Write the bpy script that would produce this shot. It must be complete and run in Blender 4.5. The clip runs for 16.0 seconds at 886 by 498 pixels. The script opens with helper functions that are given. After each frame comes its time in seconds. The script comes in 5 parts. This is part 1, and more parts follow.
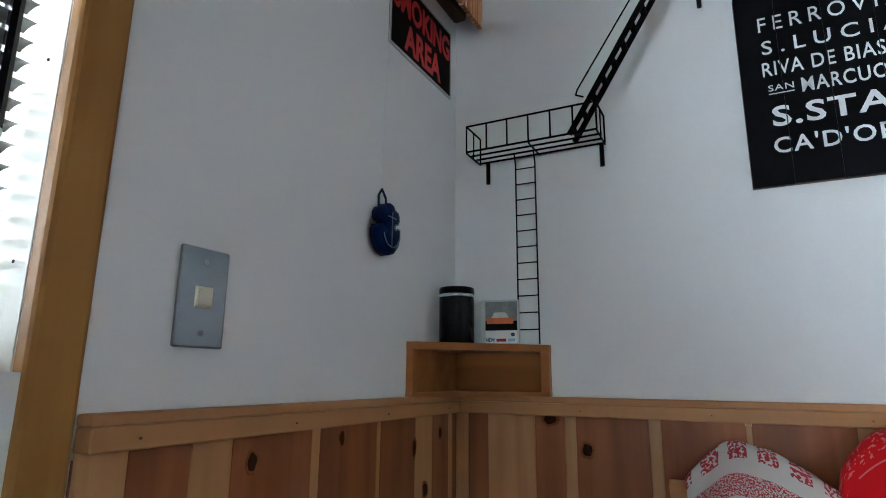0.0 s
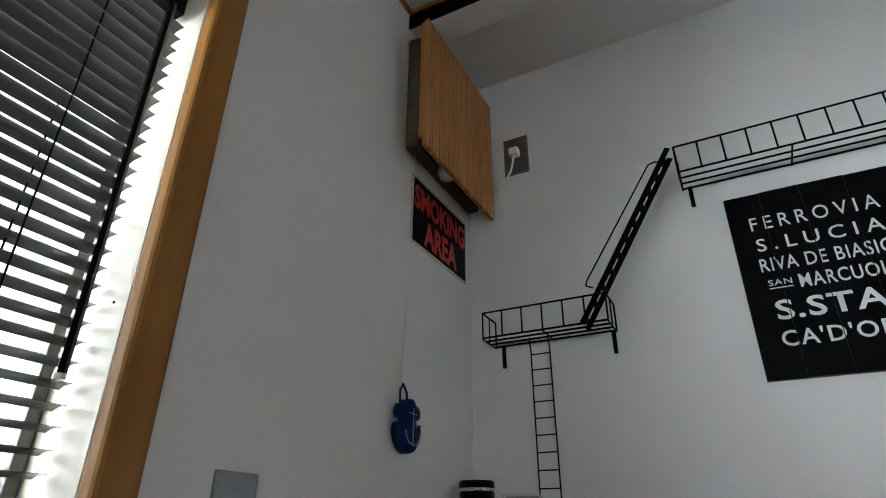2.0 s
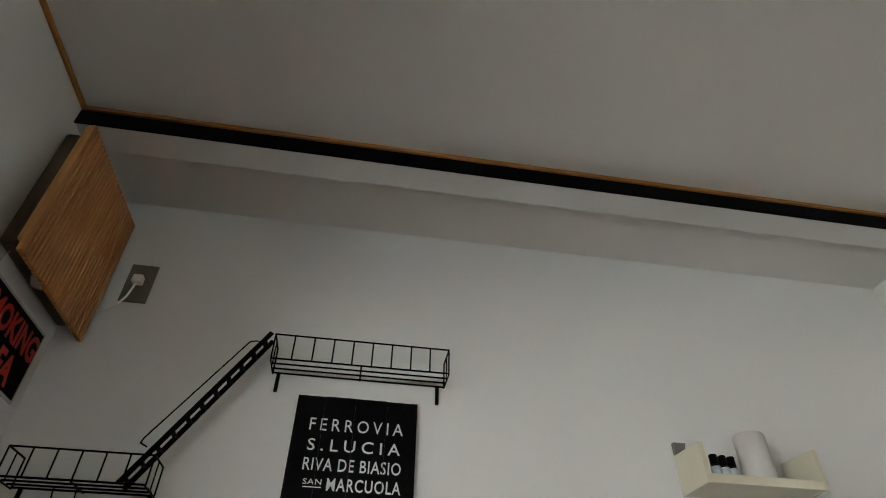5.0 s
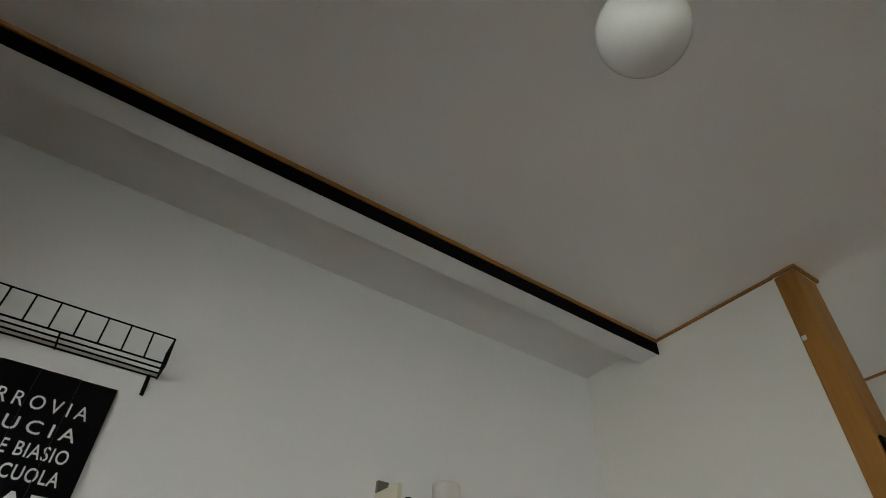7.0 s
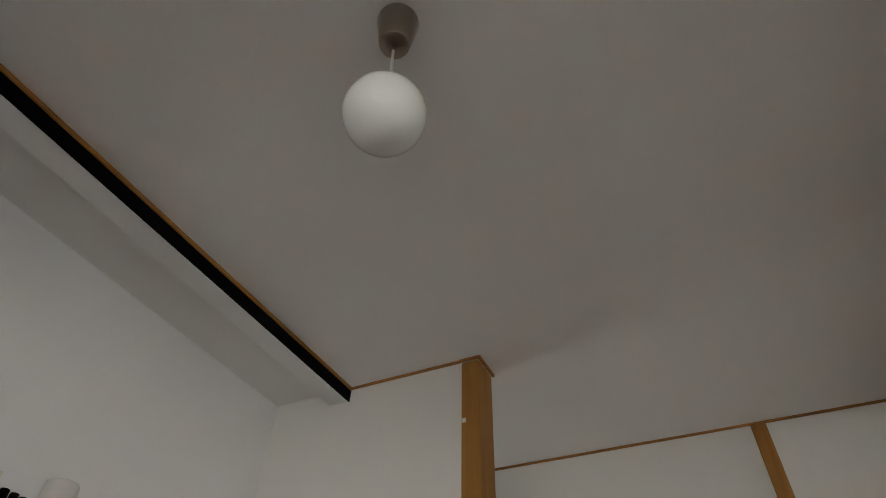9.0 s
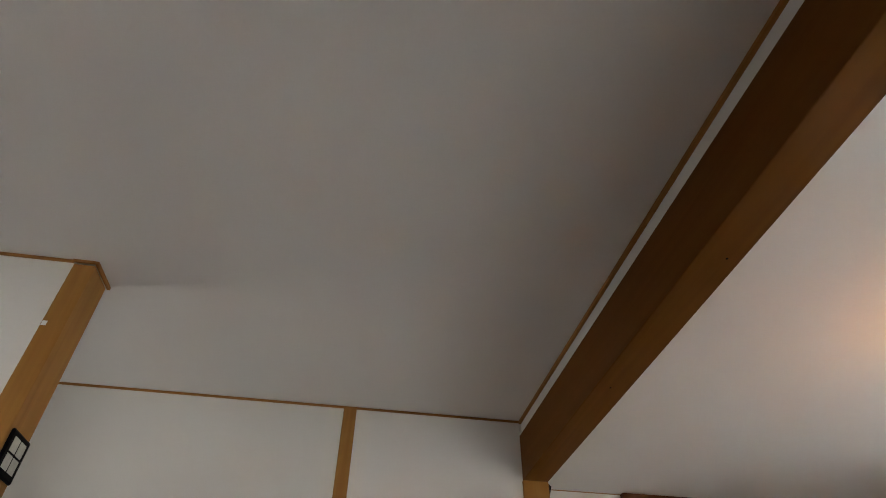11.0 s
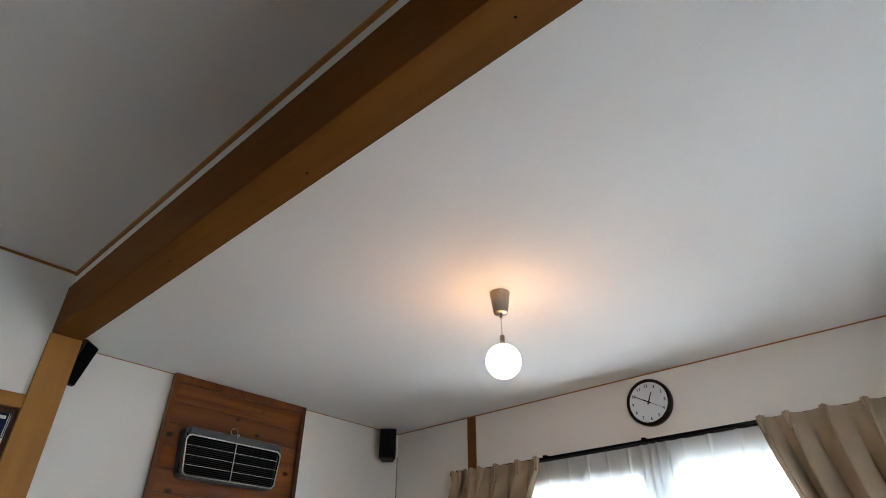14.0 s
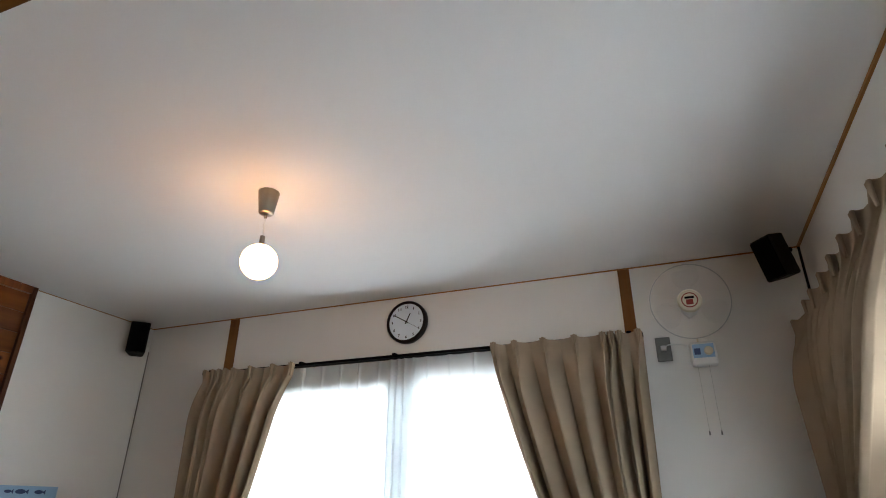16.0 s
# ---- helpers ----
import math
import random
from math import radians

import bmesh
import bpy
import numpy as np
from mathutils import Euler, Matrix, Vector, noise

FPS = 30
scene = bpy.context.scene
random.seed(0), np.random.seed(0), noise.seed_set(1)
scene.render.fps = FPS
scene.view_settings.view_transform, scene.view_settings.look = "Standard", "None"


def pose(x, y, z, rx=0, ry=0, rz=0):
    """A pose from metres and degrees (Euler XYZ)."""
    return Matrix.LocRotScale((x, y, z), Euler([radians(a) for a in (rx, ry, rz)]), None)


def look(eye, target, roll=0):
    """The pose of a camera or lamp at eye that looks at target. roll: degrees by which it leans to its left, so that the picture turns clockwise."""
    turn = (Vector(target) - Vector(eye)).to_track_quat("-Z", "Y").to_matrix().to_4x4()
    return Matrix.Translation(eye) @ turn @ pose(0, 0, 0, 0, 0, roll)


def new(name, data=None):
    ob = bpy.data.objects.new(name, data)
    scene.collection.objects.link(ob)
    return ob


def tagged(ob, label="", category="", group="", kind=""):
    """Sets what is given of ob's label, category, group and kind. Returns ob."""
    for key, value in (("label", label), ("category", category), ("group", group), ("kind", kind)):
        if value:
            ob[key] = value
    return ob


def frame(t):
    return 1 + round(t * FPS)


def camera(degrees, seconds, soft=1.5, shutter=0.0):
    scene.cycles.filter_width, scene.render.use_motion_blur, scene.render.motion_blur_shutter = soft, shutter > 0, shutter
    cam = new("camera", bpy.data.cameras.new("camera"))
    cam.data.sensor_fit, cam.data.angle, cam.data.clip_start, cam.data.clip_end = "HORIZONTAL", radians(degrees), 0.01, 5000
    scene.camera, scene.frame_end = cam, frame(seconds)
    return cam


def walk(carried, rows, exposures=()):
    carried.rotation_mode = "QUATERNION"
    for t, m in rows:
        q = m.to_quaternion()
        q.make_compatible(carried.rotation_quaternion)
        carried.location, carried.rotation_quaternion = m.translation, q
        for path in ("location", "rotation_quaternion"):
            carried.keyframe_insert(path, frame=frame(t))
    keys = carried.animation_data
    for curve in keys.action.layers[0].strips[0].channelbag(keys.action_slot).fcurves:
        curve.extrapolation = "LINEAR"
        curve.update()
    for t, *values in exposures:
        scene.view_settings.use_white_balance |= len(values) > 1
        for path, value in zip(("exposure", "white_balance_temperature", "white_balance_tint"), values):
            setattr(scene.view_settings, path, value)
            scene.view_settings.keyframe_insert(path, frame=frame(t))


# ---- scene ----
cam = camera(75.2, 16.0, soft=1.0)
PATH = [  # seconds, eye, target, roll
    (0, (-0.009, 0.299, 1.139), (-0.897, 2.038, 1.573), 0.5),
    (0.5, (-0.013, 0.273, 1.167), (-0.910, 1.971, 1.726), 0.5),
    (1, (-0.014, 0.258, 1.183), (-0.917, 1.912, 1.851), 0.4),
    (1.5, (-0.009, 0.242, 1.201), (-0.891, 1.858, 1.982), 0.4),
    (2, (0.004, 0.223, 1.217), (-0.834, 1.803, 2.112), 0.4),
    (2.5, (0.019, 0.203, 1.237), (-0.720, 1.765, 2.243), 0.4),
    (3, (0.036, 0.181, 1.246), (-0.575, 1.735, 2.347), 0.3),
    (3.5, (0.052, 0.152, 1.253), (-0.378, 1.710, 2.431), 0.3),
    (4, (0.088, 0.124, 1.264), (-0.110, 1.706, 2.471), 0.3),
    (4.5, (0.137, 0.102, 1.270), (0.174, 1.679, 2.500), 0.3),
    (4.7, (0.155, 0.090, 1.269), (0.276, 1.653, 2.511), 0.6),
    (6.8, (0.281, 0.083, 1.273), (1.053, 1.375, 2.591), 2.0),
    (7, (0.283, 0.072, 1.275), (1.101, 1.323, 2.604), 2.0),
    (7.5, (0.291, 0.039, 1.279), (1.214, 1.186, 2.633), 2.0),
    (8, (0.283, 0.025, 1.272), (1.327, 1.020, 2.658), 1.1),
    (8.2, (0.294, 0.011, 1.273), (1.383, 0.949, 2.664), 1.4),
    (10.3, (0.352, -0.170, 1.283), (1.783, -0.119, 2.679), 0.4),
    (10.5, (0.353, -0.191, 1.283), (1.798, -0.226, 2.665), 0.2),
    (11, (0.345, -0.259, 1.288), (1.832, -0.494, 2.604), 0.9),
    (11.5, (0.355, -0.343, 1.297), (1.852, -0.792, 2.544), 0.5),
    (12, (0.355, -0.391, 1.291), (1.815, -1.049, 2.488), 0.3),
    (12.5, (0.341, -0.429, 1.280), (1.752, -1.255, 2.431), 0.5),
    (13, (0.329, -0.457, 1.275), (1.666, -1.441, 2.392), 0.5),
    (13.5, (0.305, -0.484, 1.272), (1.548, -1.608, 2.364), 0.4),
    (14, (0.281, -0.494, 1.269), (1.416, -1.751, 2.334), 0.2),
    (14.5, (0.256, -0.525, 1.267), (1.271, -1.902, 2.304), 0.5),
    (15, (0.222, -0.555, 1.262), (1.107, -2.048, 2.256), 0.5),
    (15.5, (0.189, -0.595, 1.253), (0.965, -2.189, 2.179), 0.3),
    (16, (0.155, -0.626, 1.243), (0.817, -2.323, 2.068), 0.3),
]
EXPOSURES = [(0.0, 0.5, 6000, 4), (1.0, 0.22, 6200, 5), (2.0, 0.07, 6600, 6), (3.0, -0.08, 7000, 7), (4.5, -0.26, 7550, 8), (7.0, -0.7, 7650, 6), (8.0, -0.76, 7700, 9), (10.5, -0.42, 7850, 15), (11.5, -0.26, 7300, 13), (12.5, -0.08, 6600, 10), (14.5, -0.12, 6550, 8), (16.0, -0.27, 6650, 9)]
walk(cam, [(t, look(e, g, r)) for t, e, g, r in PATH], EXPOSURES)

# ---- world, sun and window light ----
world = bpy.data.worlds.new("world")
scene.world = world
world.use_nodes = True
wn = world.node_tree.nodes
sky = wn.new("ShaderNodeTexSky")
sky.sky_type = "NISHITA"
sky.sun_disc = False
sky.sun_elevation, sky.sun_rotation = radians(40), radians(200)
wn["Background"].inputs["Strength"].default_value = 0.08
world.node_tree.links.new(sky.outputs["Color"], wn["Background"].inputs["Color"])
sun = new("sun", bpy.data.lights.new("sun", "SUN"))
sun.data.energy, sun.data.angle, sun.data.color = 0.8, radians(15), (1.0, 0.96, 0.9)
sun.matrix_world = look((1.5, -9, 9), (1.5, 0, 0))


def window_light(name, at, towards, wide, high, watts, colour=(0.86, 0.93, 1.0)):
    lamp = new(name, bpy.data.lights.new(name, "AREA"))
    lamp.data.shape, lamp.data.size, lamp.data.size_y = "RECTANGLE", wide, high
    lamp.data.energy, lamp.data.color = watts, colour
    lamp.matrix_world = look(at, towards)
    return lamp


window_light("daylight_south", (1.56, -3.75, 1.23), (1.56, 0, 1.23), 2.2, 1.2, 215)
window_light("daylight_west", (-0.72, -2.15, 1.16), (3, -2.60, 1.10), 0.9, 0.9, 118)
blind_light = window_light("daylight_blind", (-1.45, -0.10, 1.95), (0.0, 1.5, 1.72), 1.6, 1.1, 50, (0.88, 0.94, 1.0))
blind_light.data.spread = radians(118)
recess = window_light("daylight_recess", (2.38, 2.42, 1.30), (2.25, 0.4, 2.30), 0.5, 0.8, 3)
recess.data.spread = radians(110)

# ---- sizes of the place ----
XW, XWB, YN, XP, XE, XEB, YS = -0.573, -0.533, 1.464, 1.902, 2.762, 3.564, -3.623
ZC, ZB = 2.433, 2.419
BEAM_N, BEAM_S, BEAM_Z, BEAM_TOP = -1.002, -1.113, 2.165, 2.363
POST_S = 0.595

# ---- materials ----


def nodes_of(name):
    m = bpy.data.materials.new(name)
    m.use_nodes = True
    t = m.node_tree
    return m, t.nodes, t.links, t.nodes["Principled BSDF"]


def surface(name, colour, rough=0.6, metal=0.0, vary=0.06, scale=3.0, grain=180.0, bump=0.1, coat=0.0, far=0.0015, spec=0.5):
    """Plain paint, paper, metal or cloth with stains at one scale and grain at another."""
    m, n, l, b = nodes_of(name)
    tc = n.new("ShaderNodeTexCoord")
    big, small = n.new("ShaderNodeTexNoise"), n.new("ShaderNodeTexNoise")
    big.inputs["Scale"].default_value, big.inputs["Detail"].default_value = scale, 4
    small.inputs["Scale"].default_value, small.inputs["Detail"].default_value = grain, 3
    for q in (big, small):
        l.new(tc.outputs["Object"], q.inputs["Vector"])
    add = n.new("ShaderNodeMath")
    add.operation = "MULTIPLY_ADD"
    add.inputs[1].default_value = 0.4
    l.new(small.outputs["Fac"], add.inputs[0])
    l.new(big.outputs["Fac"], add.inputs[2])
    ramp = n.new("ShaderNodeValToRGB")
    ramp.color_ramp.elements[0].position, ramp.color_ramp.elements[1].position = 0.4, 1.0
    ramp.color_ramp.elements[0].color = (*[c * (1 - vary) for c in colour], 1)
    ramp.color_ramp.elements[1].color = (*[min(1, c * (1 + vary)) for c in colour], 1)
    l.new(add.outputs[0], ramp.inputs["Fac"])
    l.new(ramp.outputs["Color"], b.inputs["Base Color"])
    b.inputs["Roughness"].default_value, b.inputs["Metallic"].default_value = rough, metal
    b.inputs["Coat Weight"].default_value, b.inputs["Specular IOR Level"].default_value = coat, spec
    if bump:
        bp = n.new("ShaderNodeBump")
        bp.inputs["Strength"].default_value, bp.inputs["Distance"].default_value = bump, far
        l.new(small.outputs["Fac"], bp.inputs["Height"])
        l.new(bp.outputs["Normal"], b.inputs["Normal"])
    return m


def wood(name, light, dark, axis="Z", rough=0.5, scale=1.0, knots=0.0, spread=0.0, coat=0.0, spec=0.3):
    """Sawn wood with its grain along an axis, knots, and a shade of its own for each piece."""
    m, n, l, b = nodes_of(name)
    tc, mp = n.new("ShaderNodeTexCoord"), n.new("ShaderNodeMapping")
    s = {"X": (1.2, 22, 22), "Y": (22, 1.2, 22), "Z": (22, 22, 1.2)}[axis]
    mp.inputs["Scale"].default_value = [v * scale for v in s]
    info = n.new("ShaderNodeObjectInfo")
    shift = n.new("ShaderNodeVectorMath")
    shift.operation = "MULTIPLY_ADD"
    comb = n.new("ShaderNodeCombineXYZ")
    for k in range(3):
        l.new(info.outputs["Random"], comb.inputs[k])
    shift.inputs[1].default_value = (9.1, 7.3, 5.7)
    l.new(comb.outputs[0], shift.inputs[0])
    l.new(tc.outputs["Object"], shift.inputs[2])
    l.new(shift.outputs[0], mp.inputs["Vector"])
    grain = n.new("ShaderNodeTexNoise")
    grain.inputs["Scale"].default_value, grain.inputs["Detail"].default_value = 1.0, 6
    grain.inputs["Distortion"].default_value = 0.6
    l.new(mp.outputs[0], grain.inputs["Vector"])
    ramp = n.new("ShaderNodeValToRGB")
    ramp.color_ramp.elements[0].position, ramp.color_ramp.elements[1].position = 0.3, 0.72
    ramp.color_ramp.elements[0].color, ramp.color_ramp.elements[1].color = (*dark, 1), (*light, 1)
    l.new(grain.outputs["Fac"], ramp.inputs["Fac"])
    colour = ramp.outputs["Color"]
    if knots:
        mk = n.new("ShaderNodeMapping")
        mk.inputs["Scale"].default_value = {"X": (6, 9, 9), "Y": (9, 6, 9), "Z": (9, 9, 6)}[axis]
        l.new(shift.outputs[0], mk.inputs["Vector"])
        v = n.new("ShaderNodeTexVoronoi")
        v.inputs["Scale"].default_value = 1.0
        l.new(mk.outputs[0], v.inputs["Vector"])
        kr = n.new("ShaderNodeValToRGB")
        kr.color_ramp.elements[0].position, kr.color_ramp.elements[1].position = knots * 0.5, knots
        l.new(v.outputs["Distance"], kr.inputs["Fac"])
        mix = n.new("ShaderNodeMix")
        mix.data_type = "RGBA"
        mix.inputs[6].default_value = (*[c * 0.18 for c in dark], 1)
        l.new(kr.outputs["Color"], mix.inputs[0])
        l.new(colour, mix.inputs[7])
        colour = mix.outputs[2]
    if spread:
        hs = n.new("ShaderNodeHueSaturation")
        mr = n.new("ShaderNodeMapRange")
        mr.inputs["To Min"].default_value, mr.inputs["To Max"].default_value = 1 - spread, 1 + spread
        l.new(info.outputs["Random"], mr.inputs["Value"])
        l.new(mr.outputs["Result"], hs.inputs["Value"])
        l.new(colour, hs.inputs["Color"])
        colour = hs.outputs["Color"]
    l.new(colour, b.inputs["Base Color"])
    b.inputs["Roughness"].default_value, b.inputs["Coat Weight"].default_value = rough, coat
    b.inputs["Coat Roughness"].default_value, b.inputs["Specular IOR Level"].default_value = 0.25, spec
    bp = n.new("ShaderNodeBump")
    bp.inputs["Strength"].default_value, bp.inputs["Distance"].default_value = 0.15, 0.002
    l.new(grain.outputs["Fac"], bp.inputs["Height"])
    l.new(bp.outputs["Normal"], b.inputs["Normal"])
    return m


def glass(name, rough=0.0, colour=(1, 1, 1), bump=0.0):
    m, n, l, b = nodes_of(name)
    b.inputs["Base Color"].default_value = (*colour, 1)
    b.inputs["Transmission Weight"].default_value, b.inputs["Roughness"].default_value, b.inputs["IOR"].default_value = 1, rough, 1.45
    if bump:
        tc, q, bp = n.new("ShaderNodeTexCoord"), n.new("ShaderNodeTexNoise"), n.new("ShaderNodeBump")
        q.inputs["Scale"].default_value, q.inputs["Detail"].default_value = 120, 2
        bp.inputs["Strength"].default_value, bp.inputs["Distance"].default_value = bump, 0.002
        l.new(tc.outputs["Object"], q.inputs["Vector"])
        l.new(q.outputs["Fac"], bp.inputs["Height"])
        l.new(bp.outputs["Normal"], b.inputs["Normal"])
    return m


def cloth(name, colour, clear=0.0, through_light=0.3, weave=900.0):
    """Woven cloth that lets part of the light through."""
    m, n, l, b = nodes_of(name)
    n.remove(b)
    tc, q, bp = n.new("ShaderNodeTexCoord"), n.new("ShaderNodeTexNoise"), n.new("ShaderNodeBump")
    q.inputs["Scale"].default_value, q.inputs["Detail"].default_value = weave, 2
    bp.inputs["Strength"].default_value, bp.inputs["Distance"].default_value = 0.25, 0.0006
    stain = n.new("ShaderNodeTexNoise")
    stain.inputs["Scale"].default_value = 5
    l.new(tc.outputs["Object"], q.inputs["Vector"])
    l.new(tc.outputs["Object"], stain.inputs["Vector"])
    l.new(q.outputs["Fac"], bp.inputs["Height"])
    ramp = n.new("ShaderNodeValToRGB")
    ramp.color_ramp.elements[0].color = (*[c * 0.85 for c in colour], 1)
    ramp.color_ramp.elements[1].color = (*[min(1, c * 1.12) for c in colour], 1)
    l.new(stain.outputs["Fac"], ramp.inputs["Fac"])
    d, t, c = n.new("ShaderNodeBsdfDiffuse"), n.new("ShaderNodeBsdfTranslucent"), n.new("ShaderNodeBsdfTransparent")
    for q2 in (d, t):
        l.new(ramp.outputs["Color"], q2.inputs["Color"])
        l.new(bp.outputs["Normal"], q2.inputs["Normal"])
    m1, m2 = n.new("ShaderNodeMixShader"), n.new("ShaderNodeMixShader")
    m1.inputs[0].default_value, m2.inputs[0].default_value = through_light, clear
    l.new(d.outputs[0], m1.inputs[1])
    l.new(t.outputs[0], m1.inputs[2])
    l.new(m1.outputs[0], m2.inputs[1])
    l.new(c.outputs[0], m2.inputs[2])
    l.new(m2.outputs[0], n["Material Output"].inputs["Surface"])
    return m


def printed(name, ground, ink, rows):
    """Cotton printed in bands that run along the cloth: rows of (from, to, block length or 0, noise scale, cover), metres from its ridge."""
    m, n, l, b = nodes_of(name)
    uv, sep = n.new("ShaderNodeUVMap"), n.new("ShaderNodeSeparateXYZ")
    l.new(uv.outputs[0], sep.inputs[0])

    def calc(op, x, y):
        q = n.new("ShaderNodeMath")
        q.operation = op
        for k, v in enumerate((x, y)):
            if isinstance(v, float):
                q.inputs[k].default_value = v
            else:
                l.new(v, q.inputs[k])
        return q.outputs[0]

    total = None
    for lo, hi, block, scale, cover in rows:
        nz = n.new("ShaderNodeTexNoise")
        nz.inputs["Scale"].default_value, nz.inputs["Detail"].default_value = scale, 1
        l.new(uv.outputs[0], nz.inputs["Vector"])
        mask = calc("MULTIPLY", calc("GREATER_THAN", sep.outputs["Y"], lo), calc("LESS_THAN", sep.outputs["Y"], hi))
        if block:
            step = calc("FRACT", calc("DIVIDE", sep.outputs["X"], block), 0.0)
            mask = calc("MULTIPLY", mask, calc("LESS_THAN", step, 0.66))
        mask = calc("MULTIPLY", mask, calc("LESS_THAN", nz.outputs["Fac"], cover))
        total = mask if total is None else calc("MAXIMUM", total, mask)
    tc, stain = n.new("ShaderNodeTexCoord"), n.new("ShaderNodeTexNoise")
    stain.inputs["Scale"].default_value = 700
    l.new(tc.outputs["Object"], stain.inputs["Vector"])
    mix = n.new("ShaderNodeMix")
    mix.data_type = "RGBA"
    mix.inputs[6].default_value, mix.inputs[7].default_value = (*ground, 1), (*ink, 1)
    l.new(total, mix.inputs[0])
    l.new(mix.outputs[2], b.inputs["Base Color"])
    bp = n.new("ShaderNodeBump")
    bp.inputs["Strength"].default_value, bp.inputs["Distance"].default_value = 0.2, 0.0006
    l.new(stain.outputs["Fac"], bp.inputs["Height"])
    l.new(bp.outputs["Normal"], b.inputs["Normal"])
    b.inputs["Roughness"].default_value, b.inputs["Specular IOR Level"].default_value = 0.9, 0.1
    return m


def glow(name, colour, strength):
    m, n, l, b = nodes_of(name)
    b.inputs["Base Color"].default_value = (0.9, 0.9, 0.88, 1)
    b.inputs["Emission Color"].default_value = (*colour, 1)
    b.inputs["Emission Strength"].default_value = strength
    return m


PAPER = surface("wallpaper", (0.74, 0.745, 0.75), 0.85, vary=0.03, scale=1.6, grain=260, bump=0.16)
PAPER_WARM = surface("wallpaper_warm", (0.76, 0.745, 0.71), 0.85, vary=0.03, scale=1.4, grain=260, bump=0.35)
CEILING = surface("ceiling_paper", (0.76, 0.745, 0.73), 0.9, vary=0.03, scale=1.2, grain=200, bump=0.25)
WHITE_TRIM = surface("white_painted_trim", (0.74, 0.74, 0.73), 0.6, vary=0.04, scale=6)
POST = wood("pine_post", (0.36, 0.172, 0.046), (0.27, 0.12, 0.030), "Z", 0.5, spec=0.12)
# POST darkened: the backlit south posts carry their shade in the colour
POST_BACKLIT = wood("backlit_pine_post", (0.22, 0.095, 0.027), (0.15, 0.06, 0.016), "Z", 0.5, spec=0.12)
PINE_SIDE = wood("varnished_pine_side", (0.17, 0.052, 0.011), (0.095, 0.028, 0.007), "Z", 0.4, coat=0.1, spec=0.2)
POST_H = wood("pine_lintel", (0.36, 0.172, 0.046), (0.27, 0.12, 0.030), "Y", 0.5, spec=0.12)
BEAM = wood("stained_beam", (0.165, 0.060, 0.011), (0.130, 0.046, 0.008), "X", 0.55, spec=0.06)
TRIM_X = wood("ceiling_trim_x", (0.38, 0.175, 0.05), (0.28, 0.12, 0.03), "X", 0.5, spec=0.12)
TRIM_Y = wood("ceiling_trim_y", (0.38, 0.175, 0.05), (0.28, 0.12, 0.03), "Y", 0.5, spec=0.12)
RAIL = wood("cedar_rail", (0.44, 0.218, 0.086), (0.35, 0.160, 0.058), "X", 0.5)
RAIL_Y = wood("cedar_rail_y", (0.44, 0.218, 0.086), (0.35, 0.160, 0.058), "Y", 0.5)
CEDAR_RED = wood("red_cedar", (0.30, 0.105, 0.038), (0.175, 0.052, 0.017), "Z", 0.42, spread=0.22)
CEDAR_PALE = wood("pale_cedar", (0.47, 0.255, 0.115), (0.34, 0.155, 0.058), "Z", 0.42, spread=0.12)
KNOT = surface("dark_knot_wood", (0.030, 0.011, 0.006), 0.6, vary=0.4, scale=90, grain=500, spec=0.08)
KNOT_RING = surface("knot_ring_wood", (0.205, 0.066, 0.023), 0.6, vary=0.25, scale=60, grain=400, spec=0.1)
SHELF_WOOD = wood("corner_shelf_wood", (0.33, 0.125, 0.034), (0.21, 0.072, 0.018), "X", 0.45, spec=0.15)
PINE_BOARD = wood("varnished_pine", (0.215, 0.062, 0.012), (0.095, 0.026, 0.006), "Y", 0.4, scale=0.7, knots=0.16, spread=0.2, coat=0.12, spec=0.2)
PINE_EDGE = wood("varnished_pine_edge", (0.10, 0.032, 0.009), (0.06, 0.018, 0.006), "Z", 0.4, coat=0.1, spec=0.2)
SLAT_WOOD = wood("natural_slat_wood", (0.50, 0.230, 0.082), (0.45, 0.198, 0.068), "Z", 0.5, spread=0.08)
FUSUMA_FRAME = wood("dark_red_lacquer", (0.075, 0.022, 0.012), (0.04, 0.012, 0.008), "Z", 0.35)
FLOOR = wood("floor_boards", (0.12, 0.054, 0.018), (0.08, 0.035, 0.012), "X", 0.4)
JAMB = surface("cream_jamb_paint", (0.78, 0.72, 0.60), 0.45, vary=0.05, scale=9)
SLAT = surface("brown_black_slat", (0.024, 0.022, 0.020), 0.3, vary=0.15, scale=20, bump=0.05)
BLACK = surface("black_plastic", (0.005, 0.005, 0.006), 0.5, vary=0.2, scale=30, spec=0.03)
IRON = surface("black_painted_iron", (0.005, 0.005, 0.006), 0.45, vary=0.25, scale=40, grain=400, bump=0.2, spec=0.03)
BATTEN = surface("black_batten", (0.005, 0.005, 0.006), 0.6, vary=0.3, scale=10, spec=0.03)
SIGN_BLACK = surface("black_sign_paint", (0.005, 0.005, 0.006), 0.42, vary=0.35, scale=14, grain=120, spec=0.03)
SIGN_WHITE = surface("worn_white_letters", (0.72, 0.74, 0.76), 0.6, vary=0.12, scale=40, grain=300)
SIGN_EDGE = surface("rusty_sign_edge", (0.16, 0.11, 0.08), 0.7, vary=0.4, scale=30)
RED_PAINT = surface("red_letters", (0.43, 0.012, 0.008), 0.5, vary=0.08)
STEEL = surface("brushed_steel_plate", (0.25, 0.265, 0.28), 0.25, 1.0, vary=0.05, scale=25)
